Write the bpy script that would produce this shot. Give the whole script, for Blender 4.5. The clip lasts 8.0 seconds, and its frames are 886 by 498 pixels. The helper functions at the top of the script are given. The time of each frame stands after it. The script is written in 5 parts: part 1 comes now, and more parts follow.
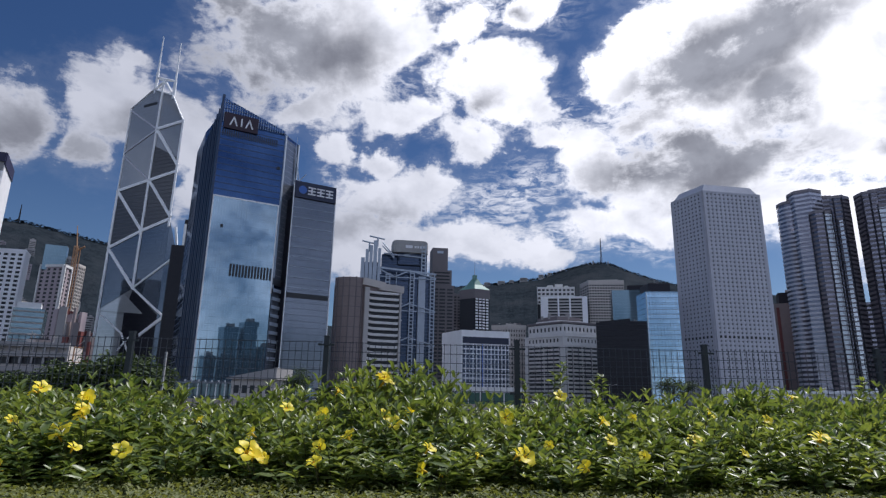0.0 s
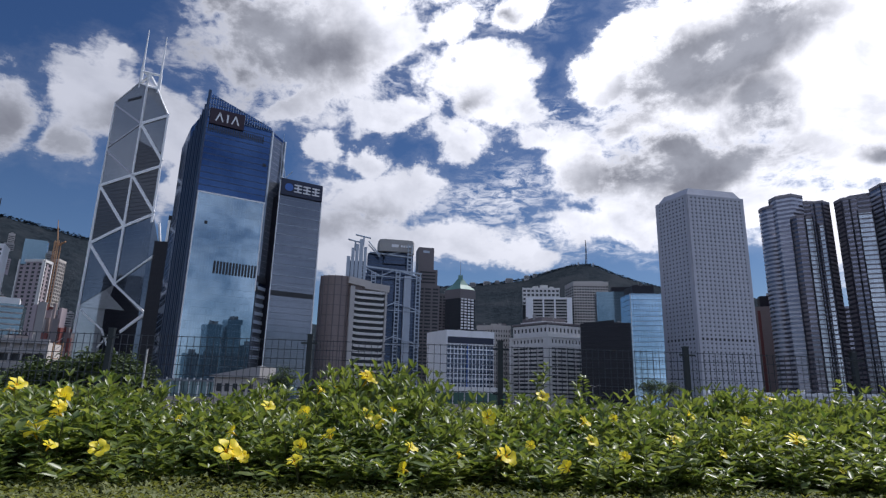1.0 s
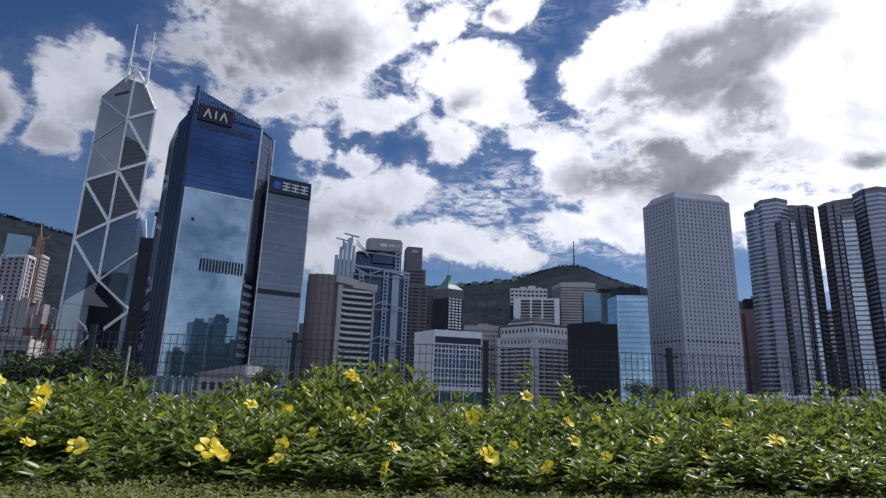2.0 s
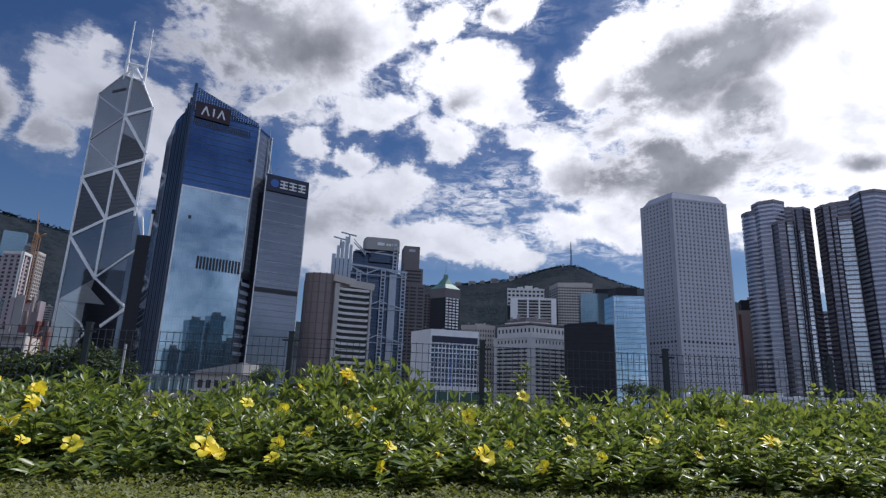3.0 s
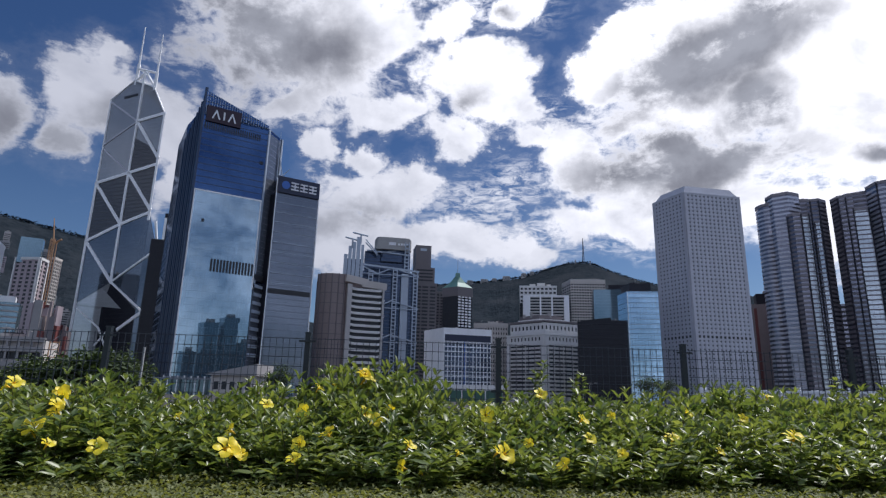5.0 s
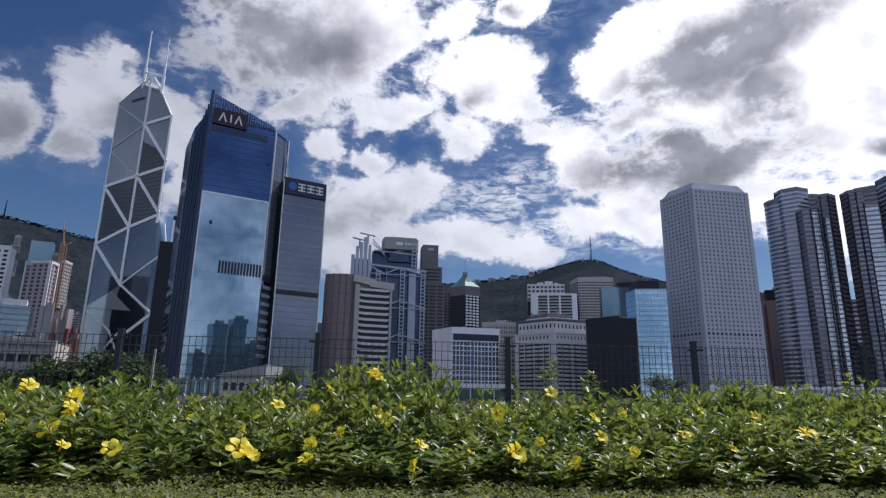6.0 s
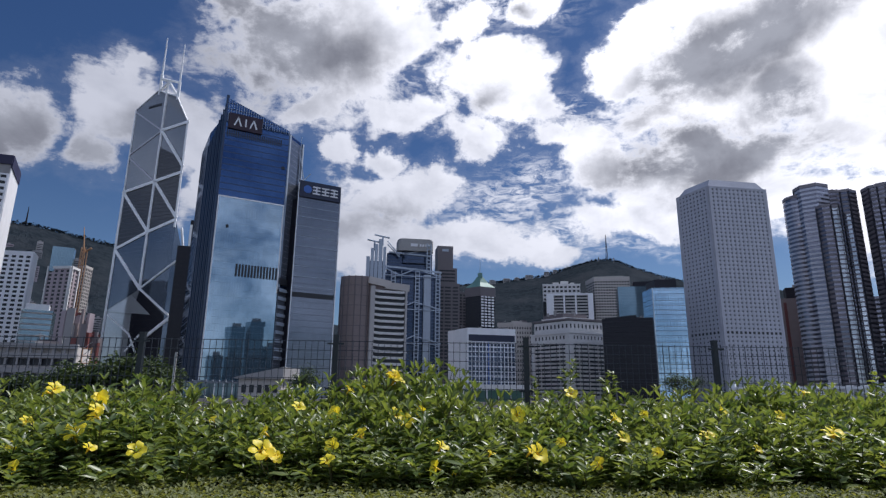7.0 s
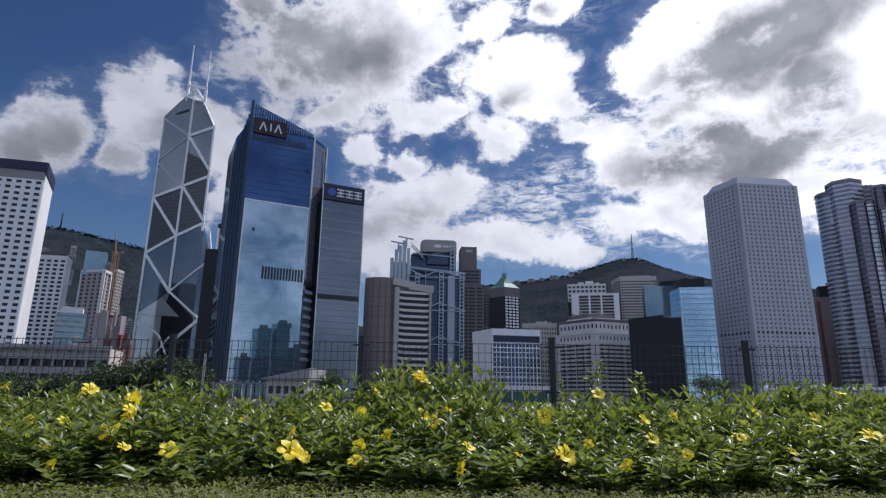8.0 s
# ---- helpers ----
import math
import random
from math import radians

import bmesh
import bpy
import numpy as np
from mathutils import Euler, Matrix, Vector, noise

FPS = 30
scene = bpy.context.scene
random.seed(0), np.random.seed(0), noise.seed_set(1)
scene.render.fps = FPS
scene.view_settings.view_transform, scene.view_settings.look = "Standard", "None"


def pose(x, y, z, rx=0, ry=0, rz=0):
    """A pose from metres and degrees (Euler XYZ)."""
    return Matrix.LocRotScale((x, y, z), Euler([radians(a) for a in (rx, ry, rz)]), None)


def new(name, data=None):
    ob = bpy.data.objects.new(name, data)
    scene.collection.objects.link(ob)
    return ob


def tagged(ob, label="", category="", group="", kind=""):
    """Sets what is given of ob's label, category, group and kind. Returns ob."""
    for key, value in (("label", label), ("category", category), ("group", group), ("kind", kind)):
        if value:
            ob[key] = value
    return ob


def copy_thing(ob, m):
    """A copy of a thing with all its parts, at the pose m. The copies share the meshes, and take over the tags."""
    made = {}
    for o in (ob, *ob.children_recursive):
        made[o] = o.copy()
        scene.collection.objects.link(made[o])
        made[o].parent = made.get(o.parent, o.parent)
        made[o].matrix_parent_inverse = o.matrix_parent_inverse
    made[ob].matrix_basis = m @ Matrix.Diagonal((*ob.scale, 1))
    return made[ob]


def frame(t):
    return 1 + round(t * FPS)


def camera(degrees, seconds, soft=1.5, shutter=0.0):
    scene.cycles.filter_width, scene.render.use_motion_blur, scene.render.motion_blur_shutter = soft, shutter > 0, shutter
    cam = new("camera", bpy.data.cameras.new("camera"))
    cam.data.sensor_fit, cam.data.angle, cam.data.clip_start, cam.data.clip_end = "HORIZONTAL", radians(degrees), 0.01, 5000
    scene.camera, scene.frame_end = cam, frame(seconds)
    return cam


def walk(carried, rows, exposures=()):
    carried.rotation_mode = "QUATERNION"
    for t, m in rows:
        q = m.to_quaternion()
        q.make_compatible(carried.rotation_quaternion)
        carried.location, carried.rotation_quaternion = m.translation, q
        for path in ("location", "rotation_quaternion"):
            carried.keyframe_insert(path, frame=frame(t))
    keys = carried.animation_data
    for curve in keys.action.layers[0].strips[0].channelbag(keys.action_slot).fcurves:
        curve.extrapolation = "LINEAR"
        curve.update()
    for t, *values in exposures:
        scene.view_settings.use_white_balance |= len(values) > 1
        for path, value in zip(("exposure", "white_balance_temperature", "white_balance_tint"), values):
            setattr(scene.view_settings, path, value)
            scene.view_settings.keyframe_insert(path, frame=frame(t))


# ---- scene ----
cam = camera(74.0, 8.0, soft=1.3)
EYE = 0.55
walk(cam, [
    (0.0, pose(0.040, 0.0, 0.55, 104.461, -1.036, -3.147)),
    (0.5, pose(0.041, 0.0, 0.55, 104.434, -1.338, -3.787)),
    (1.0, pose(0.052, 0.0, 0.55, 104.465, -1.412, -4.639)),
    (1.5, pose(0.066, 0.0, 0.55, 104.486, -1.425, -5.477)),
    (3.0, pose(0.074, 0.0, 0.55, 104.433, -2.030, -6.221)),
    (3.5, pose(0.067, 0.0, 0.55, 104.427, -2.086, -5.979)),
    (4.0, pose(0.055, 0.0, 0.55, 104.352, -1.862, -5.611)),
    (4.5, pose(0.047, 0.0, 0.55, 104.315, -1.602, -5.339)),
    (6.0, pose(0.030, 0.0, 0.55, 104.183, -0.916, -4.079)),
    (6.5, pose(0.014, 0.0, 0.55, 104.235, -0.716, -3.857)),
    (7.0, pose(0.006, 0.0, 0.55, 104.265, -0.614, -2.532)),
    (7.5, pose(0.003, 0.0, 0.55, 104.329, -0.618, -1.402)),
    (8.0, pose(0.000, 0.0, 0.55, 104.327, -0.672, -0.172)),
], exposures=[(0.0, 0.12, 6050, 14), (8.0, 0.12, 6050, 14)])

# ---------------------------------------------------------------- light
SUN_AZ, SUN_EL = 52.0, 56.0
sun = new("sun", bpy.data.lights.new("sun", "SUN"))
sun.data.energy, sun.data.angle, sun.data.color = 4.2, radians(2.0), (1.0, 0.95, 0.87)
to_sun = Vector((math.sin(radians(SUN_AZ)) * math.cos(radians(SUN_EL)), math.cos(radians(SUN_AZ)) * math.cos(radians(SUN_EL)), math.sin(radians(SUN_EL))))
sun.rotation_euler = to_sun.to_track_quat("Z", "Y").to_euler()


class Nodes:
    """Short hand for a node tree."""

    def __init__(self, tree):
        self.t = tree
        tree.nodes.clear()

    def add(self, kind):
        return self.t.nodes.new(kind)

    def put(self, socket, v):
        if hasattr(v, "is_output"):
            self.t.links.new(v, socket)
        elif v is not None:
            socket.default_value = v

    def math(self, op, a, b=None, c=None, clamp=False):
        n = self.add("ShaderNodeMath")
        n.operation, n.use_clamp = op, clamp
        for i, v in enumerate((a, b, c)):
            self.put(n.inputs[i], v)
        return n.outputs[0]

    def vmath(self, op, a, b=None, scale=None):
        n = self.add("ShaderNodeVectorMath")
        n.operation = op
        self.put(n.inputs[0], a)
        self.put(n.inputs[1], b)
        if scale is not None:
            self.put(n.inputs["Scale"], scale)
        return n.outputs["Value"] if op in ("DOT_PRODUCT", "LENGTH", "DISTANCE") else n.outputs["Vector"]

    def mix(self, f, a, b, blend="MIX"):
        n = self.add("ShaderNodeMix")
        n.data_type, n.blend_type = "RGBA", blend
        self.put(n.inputs[0], f)
        self.put(n.inputs[6], a)
        self.put(n.inputs[7], b)
        return n.outputs[2]

    def noise(self, vec, scale, detail=4.0, rough=0.55, lac=2.0, dist=0.0):
        n = self.add("ShaderNodeTexNoise")
        self.put(n.inputs["Vector"], vec)
        n.inputs["Scale"].default_value, n.inputs["Detail"].default_value = scale, detail
        n.inputs["Roughness"].default_value, n.inputs["Lacunarity"].default_value, n.inputs["Distortion"].default_value = rough, lac, dist
        return n.outputs[0]

    def ramp(self, f, lo, hi, a=0.0, b=1.0, smooth=True):
        n = self.add("ShaderNodeMapRange")
        n.interpolation_type = "SMOOTHSTEP" if smooth else "LINEAR"
        for i, v in enumerate((f, lo, hi, a, b)):
            self.put(n.inputs[i], v)
        return n.outputs[0]

    def xyz(self, vec):
        n = self.add("ShaderNodeSeparateXYZ")
        self.put(n.inputs[0], vec)
        return n.outputs

    def vec(self, x, y, z):
        n = self.add("ShaderNodeCombineXYZ")
        for i, v in enumerate((x, y, z)):
            self.put(n.inputs[i], v)
        return n.outputs[0]


# clouds by quarter, thin veils and grey undersides: middle and half sizes on the dome, lean, weight
CLOUDS_WEST = (
    (-0.568, 0.515, 0.093, 0.120, 5, 1.20),
    (-0.457, 0.451, 0.106, 0.068, -23, 1.20),
    (-0.594, 0.426, 0.072, 0.059, 16, 1.15),
    (-0.748, 0.456, 0.104, 0.083, 5, 1.15),
    (-0.388, 0.373, 0.039, 0.081, -17, 1.15),
    (-0.534, 0.598, 0.053, 0.038, -28, 0.90),
    (-0.286, 0.670, 0.119, 0.138, -28, 1.10),
    (-0.207, 0.660, 0.226, 0.169, -6, 1.10),
    (-0.193, 0.519, 0.102, 0.043, 22, 1.00),
    (-0.079, 0.660, 0.124, 0.087, 38, 1.00),
    (-0.376, 0.766, 0.083, 0.088, 6, 1.00),
    (-0.132, 0.793, 0.218, 0.103, 6, 1.10),
    (-0.143, 0.428, 0.043, 0.037, 31, 1.00),
    (-0.063, 0.412, 0.041, 0.037, 26, 1.00),
)
CLOUDS_MIDDLE = (
    (0.145, 0.584, 0.146, 0.106, -8, 1.08),
    (0.222, 0.543, 0.086, 0.075, -17, 1.00),
    (-0.018, 0.517, 0.100, 0.045, 18, 1.00),
    (0.099, 0.481, 0.085, 0.048, 5, 1.00),
    (0.093, 0.715, 0.097, 0.052, 17, 0.95),
    (0.222, 0.754, 0.077, 0.054, 37, 0.95),
    (0.079, 0.804, 0.136, 0.065, 6, 1.00),
    (-0.058, 0.337, 0.159, 0.061, 12, 1.20),
    (0.035, 0.381, 0.050, 0.044, 35, 1.15),
    (-0.092, 0.268, 0.165, 0.061, 3, 1.15),
    (0.065, 0.272, 0.170, 0.054, -5, 1.00),
    (0.187, 0.248, 0.193, 0.036, 3, 0.90),
)
CLOUDS_EAST = (
    (0.324, 0.435, 0.095, 0.087, -17, 1.10),
    (0.375, 0.328, 0.130, 0.059, 9, 1.00),
    (0.249, 0.470, 0.065, 0.040, 4, 0.80),
    (0.441, 0.705, 0.095, 0.066, 49, 1.15),
    (0.402, 0.607, 0.096, 0.094, 61, 1.15),
    (0.523, 0.618, 0.195, 0.135, 43, 1.10),
    (0.707, 0.685, 0.340, 0.222, 34, 1.25),
    (0.886, 0.650, 0.327, 0.335, 5, 1.30),
    (0.591, 0.443, 0.278, 0.085, 9, 1.15),
    (0.799, 0.366, 0.279, 0.085, 4, 1.10),
    (0.442, 0.387, 0.159, 0.060, 19, 1.00),
    (0.581, 0.330, 0.133, 0.066, 4, 0.90),
    (0.687, 0.857, 0.178, 0.110, 6, 1.10),
)
VEILS = (
    (0.175, 0.358, 0.126, 0.064, 14, 1.00),
    (0.271, 0.512, 0.099, 0.070, 5, 0.80),
    (0.381, 0.497, 0.083, 0.066, 34, 0.90),
    (-0.011, 0.594, 0.091, 0.067, 47, 0.35),
    (0.238, 0.287, 0.166, 0.053, 3, 0.90),
    (-0.262, 0.502, 0.091, 0.045, -6, 0.50),
    (0.137, 0.745, 0.192, 0.077, 6, 0.70),
    (0.373, 0.264, 0.127, 0.026, 3, 0.50),
)
SHADES = (
    (0.629, 0.684, 0.252, 0.073, 32, 1.30),
    (0.696, 0.583, 0.107, 0.078, 58, 1.10),
    (0.552, 0.450, 0.215, 0.052, 12, 1.35),
    (0.744, 0.801, 0.125, 0.070, 59, 1.05),
    (0.936, 0.498, 0.095, 0.037, 14, 0.80),
    (-0.321, 0.660, 0.171, 0.121, -23, 1.30),
    (-0.182, 0.620, 0.156, 0.089, 5, 0.80),
    (-0.596, 0.410, 0.117, 0.064, 16, 1.10),
    (-0.739, 0.436, 0.094, 0.079, 5, 1.10),
    (-0.538, 0.452, 0.094, 0.076, 5, 0.75),
    (0.087, 0.538, 0.099, 0.057, 26, 0.50),
    (-0.076, 0.305, 0.138, 0.044, 12, 0.70),
    (0.205, 0.745, 0.046, 0.039, 6, 0.50),
    (0.812, 0.459, 0.131, 0.035, 4, 0.35),
)


def build_sky():
    world = bpy.data.worlds.new("sky")
    scene.world = world
    world.use_nodes = True
    N = Nodes(world.node_tree)
    sky = N.add("ShaderNodeTexSky")
    sky.sky_type, sky.sun_disc = "NISHITA", False
    sky.sun_elevation, sky.sun_rotation = radians(SUN_EL), radians(SUN_AZ)
    sky.air_density, sky.dust_density, sky.ozone_density = 1.0, 0.6, 2.5
    d = N.add("ShaderNodeTexCoord").outputs["Generated"]
    x, y, z = N.xyz(d)
    depth = N.math("MAXIMUM", N.math("ABSOLUTE", y), 0.2)
    u, v = N.math("DIVIDE", x, depth), N.math("DIVIDE", z, depth)
    uv = N.vec(u, v, 0.0)
    wa = N.noise(d, 9.0, 9.0, 0.6)
    wb = N.noise(N.vmath("ADD", d, (3.1, 1.7, 5.2)), 9.0, 9.0, 0.6)
    uv = N.vmath("ADD", uv, N.vec(N.math("MULTIPLY_ADD", wa, 0.16, -0.08), N.math("MULTIPLY_ADD", wb, 0.14, -0.07), 0.0))

    def blobs(rows):
        """How deep the direction lies inside the nearest of the leaning ovals: 1 in the middle, 0 on the rim, below 0 outside."""
        total = None
        for cx, cy, rx, ry, lean, w in rows:
            c, s = math.cos(radians(lean)), math.sin(radians(lean))
            q = N.vmath("SUBTRACT", uv, (cx, cy, 0))
            q = N.vec(N.vmath("DOT_PRODUCT", q, (c / rx, s / rx, 0)), N.vmath("DOT_PRODUCT", q, (-s / ry, c / ry, 0)), 0.0)
            g = N.math("SUBTRACT", w, N.vmath("LENGTH", q))
            total = g if total is None else N.math("SMOOTH_MAX", total, g, 0.06)
        return total

    cover = N.math("MAXIMUM", blobs(CLOUDS_WEST + CLOUDS_MIDDLE + CLOUDS_EAST), -1.2)
    thin = N.ramp(blobs(VEILS), -0.5, 0.7)
    flat = N.vmath("MULTIPLY", d, (1.0, 1.0, 1.4))
    fine = N.noise(flat, 7.5, 12.0, 0.6, 2.15, 0.2)
    toward = N.vmath("ADD", flat, tuple(to_sun * 0.04))
    fine2 = N.noise(toward, 7.5, 4.0, 0.5, 2.15, 0.2)
    billow = N.noise(flat, 7.5, 6.0, 0.52, 2.15, 0.2)
    wisps = N.noise(N.vmath("MULTIPLY", d, (1.0, 1.0, 2.0)), 24.0, 10.0, 0.66, 2.1, 0.4)
    dens = N.math("ADD", cover, N.math("MULTIPLY_ADD", fine, 2.2, -1.24))
    dens = N.math("ADD", dens, N.math("MULTIPLY_ADD", wisps, 0.8, -0.4))
    mask = N.ramp(dens, -0.12, 0.30)
    streaks = N.noise(N.vmath("MULTIPLY", d, (1.0, 1.0, 3.2)), 30.0, 8.0, 0.62, 2.1, 0.9)
    veil = N.math("MULTIPLY", N.ramp(N.math("ADD", streaks, N.math("MULTIPLY", wisps, 0.5)), 0.62, 0.92), N.math("MULTIPLY", thin, 0.8))
    mist = N.ramp(dens, -0.5, 0.1, 0.0, 0.08)
    mask = N.math("MAXIMUM", N.math("MAXIMUM", mask, veil), mist)
    glow = N.ramp(N.vmath("DOT_PRODUCT", d, tuple(to_sun)), 0.42, 1.0)
    lit = N.mix(glow, (5.4, 5.5, 5.9, 1), (14.0, 13.8, 13.6, 1))
    away = N.ramp(y, 0.15, -0.35)
    lit = N.mix(away, lit, (10.6, 11.7, 13.8, 1))
    front = N.math("SUBTRACT", 1.0, away)
    emboss = N.math("MULTIPLY_ADD", N.math("SUBTRACT", billow, fine2), 3.4, 0.14)
    core = N.math("MULTIPLY", N.ramp(dens, 0.45, 1.3), 0.35)
    under = N.math("MULTIPLY", N.math("ADD", emboss, core, clamp=True), 0.8)
    body = N.mix(under, lit, N.mix(glow, (4.2, 4.35, 4.8, 1), (7.5, 7.5, 7.6, 1)))
    shade = N.ramp(N.math("ADD", blobs(SHADES), N.math("MULTIPLY_ADD", fine2, 1.1, -0.55)), -0.35, 0.7)
    dark = N.math("MULTIPLY", N.math("MULTIPLY", shade, front), N.math("MULTIPLY_ADD", N.ramp(dens, 0.0, 0.6), 0.8, 0.15), clamp=True)
    cloud = N.mix(dark, body, N.mix(N.ramp(billow, 0.35, 0.65), (3.1, 3.2, 3.5, 1), (1.7, 1.75, 2.0, 1)))
    blue = N.mix(1.0, sky.outputs[0], N.mix(N.ramp(z, 0.12, 0.5), (0.42, 0.49, 0.56, 1), (0.26, 0.36, 0.49, 1)), "MULTIPLY")
    soft_back = N.ramp(fine, 0.34, 0.66, 0.08, 0.62)
    mask = N.math("ADD", N.math("MULTIPLY", mask, N.math("SUBTRACT", 1.0, away)), N.math("MULTIPLY", soft_back, away))
    bg0 = N.mix(mask, blue, cloud)
    bg = N.add("ShaderNodeBackground")
    N.put(bg.inputs[0], bg0)
    bg.inputs[1].default_value = 0.1
    N.put(N.add("ShaderNodeOutputWorld").inputs[0], bg.outputs[0])


build_sky()

# ---------------------------------------------------------------- materials
def material(name):
    m = bpy.data.materials.new(name)
    m.use_nodes = True
    return m, Nodes(m.node_tree)


def finish(N, color, rough, metal=0.0, normal=None, ior=1.5, trans=0.0):
    p = N.add("ShaderNodeBsdfPrincipled")
    N.put(p.inputs["Base Color"], color)
    N.put(p.inputs["Roughness"], rough)
    N.put(p.inputs["Metallic"], metal)
    N.put(p.inputs["IOR"], ior)
    N.put(p.inputs["Normal"], normal)
    out = N.add("ShaderNodeOutputMaterial")
    N.put(out.inputs[0], p.outputs[0])
    return p, out


def solid(name, color, rough=0.6, metal=0.0, grain=0.25, coarse=0.05, vary=0.12, bump=0.0, ior=1.5):
    """A matt or painted surface with stains at two scales. grain: fine noise per metre; coarse: stains per metre."""
    m, N = material(name)
    pos = N.add("ShaderNodeNewGeometry").outputs["Position"]
    a, b = N.noise(pos, grain, 5.0), N.noise(N.vmath("MULTIPLY", pos, (1.0, 1.0, 0.3)), coarse, 4.0)
    rnd = N.add("ShaderNodeObjectInfo").outputs["Random"]
    k = N.math("ADD", N.math("MULTIPLY_ADD", a, vary * 2, 1.0 - vary * 2), N.math("MULTIPLY", b, vary * 2))
    k = N.math("ADD", k, N.math("MULTIPLY_ADD", rnd, vary * 0.6, -vary * 0.3))
    col = N.vmath("SCALE", tuple(color), None, k)
    nrm = None
    if bump:
        bn = N.add("ShaderNodeBump")
        bn.inputs["Strength"].default_value, bn.inputs["Distance"].default_value = bump, 0.02
        N.put(bn.inputs["Height"], a)
        nrm = bn.outputs[0]
    finish(N, col, N.math("MULTIPLY_ADD", b, 0.2, rough - 0.1), metal, nrm, ior)
    return m


def curtain(name, tint, frame_col, pw=1.5, ph=4.0, metal=0.8, rough=0.06, tilt=0.008, line=0.05, band=0.0, vary=0.12, vline=None, ior=1.5):
    """Curtain wall: panes of pw x ph metres (on the UV, in metres) that each lean a little, in thin frames; band: the share of each storey that is opaque."""
    m, N = material(name)
    uvn = N.add("ShaderNodeUVMap")
    u, v, _ = N.xyz(uvn.outputs[0])
    a, b = N.math("DIVIDE", u, pw), N.math("DIVIDE", v, ph)
    cell = N.vec(N.math("FLOOR", a), N.math("FLOOR", b), 0.0)
    wn = N.add("ShaderNodeTexWhiteNoise")
    wn.noise_dimensions = "2D"
    N.put(wn.inputs["Vector"], cell)
    fa, fb = N.math("FRACT", a), N.math("FRACT", b)
    lv = N.math("LESS_THAN", fa, line if vline is None else vline)
    lh = N.math("LESS_THAN", fb, max(line * pw / ph * 1.5, band))
    mask = N.math("MAXIMUM", lv, lh)
    geo = N.add("ShaderNodeNewGeometry")
    wave = N.noise(geo.outputs["Position"], 0.12, 3.0)
    off = N.vmath("SUBTRACT", wn.outputs["Color"], (0.5, 0.5, 0.5))
    wob = N.vmath("SCALE", N.vec(wave, wave, wave), None, 0.0015)
    nrm = N.vmath("NORMALIZE", N.vmath("ADD", N.vmath("ADD", geo.outputs["Normal"], N.vmath("SCALE", off, None, tilt)), wob))
    k = N.math("MULTIPLY_ADD", wn.outputs["Value"], vary, 1.0 - vary / 2)
    dirt = N.math("MULTIPLY_ADD", N.noise(geo.outputs["Position"], 0.03, 4.0), 0.3, 0.85)
    glass = N.vmath("SCALE", tuple(tint), None, N.math("MULTIPLY", k, dirt))
    col = N.mix(mask, glass, (*frame_col, 1))
    finish(N, col, N.math("MULTIPLY_ADD", mask, 0.4, rough), N.math("MULTIPLY", N.math("SUBTRACT", 1.0, mask), metal), nrm, ior)
    return m


M_WHITE = solid("white_cladding", (0.84, 0.84, 0.86), 0.5)
M_ALU = solid("pale_metal_cladding", (0.51, 0.51, 0.56), 0.5, 0.0)
M_STONE = solid("pale_stone", (0.69, 0.675, 0.665), 0.7)
M_BEIGE = solid("beige_render", (0.52, 0.48, 0.45), 0.8)
M_BROWN = solid("brown_stone", (0.27, 0.22, 0.215), 0.7)
M_GREYBROWN = solid("grey_brown_granite", (0.17, 0.15, 0.155), 0.6)
M_DARK = solid("dark_granite", (0.026, 0.025, 0.034), 0.4, ior=1.3)
M_BLACK = solid("black_metal", (0.02, 0.021, 0.026), 0.45)
M_STEELGREY = solid("grey_blue_steel", (0.40, 0.45, 0.52), 0.45, 0.3)
M_BAR = solid("white_aluminium", (0.92, 0.92, 0.92), 0.4, 0.0, vary=0.06)
M_CONC = solid("grey_concrete", (0.30, 0.29, 0.29), 0.85, bump=0.1)
M_PINK = solid("pinkish_tile", (0.37, 0.31, 0.33), 0.7)
M_CROWN = solid("warm_grey_panel", (0.34, 0.33, 0.32), 0.6)
M_GREYSTONE = solid("grey_stone", (0.46, 0.44, 0.43), 0.7)
M_NAVY = solid("navy_metal", (0.045, 0.065, 0.11), 0.35, 0.3)
M_FIN = solid("blue_grey_fin", (0.10, 0.13, 0.19), 0.4, 0.4)
M_PURPLE = solid("purple_band", (0.015, 0.013, 0.055), 0.5)
M_RED = solid("red_steel", (0.17, 0.05, 0.045), 0.6)
M_ORANGE = solid("orange_crane_paint", (0.40, 0.22, 0.11), 0.6)
M_GREENROOF = solid("green_copper", (0.15, 0.29, 0.25), 0.6)
M_SIGNRED = solid("dark_red_sign", (0.026, 0.009, 0.022), 0.5)
M_SIGNWHITE = solid("white_sign", (0.8, 0.8, 0.82), 0.5)
M_SIGNNAVY = solid("navy_sign", (0.012, 0.018, 0.05), 0.4)
M_SIGNBLUE = solid("blue_sign", (0.05, 0.14, 0.45), 0.4)
M_POST = solid("dark_green_post", (0.012, 0.018, 0.022), 0.45, grain=20.0, coarse=3.0)
M_WIRE = solid("fence_wire", (0.035, 0.042, 0.055), 0.4, 0.3, grain=20.0, coarse=3.0)
M_PALEPOST = solid("galvanised_post", (0.45, 0.45, 0.45), 0.5, 0.4, grain=10.0, coarse=2.0)
M_WINDOW = solid("dark_window_glass", (0.012, 0.014, 0.02), 0.35, grain=0.5)
M_ROUND = solid("round_window_glass", (0.30, 0.305, 0.335), 0.2, 0.65, grain=0.4, coarse=0.03, vary=0.5)
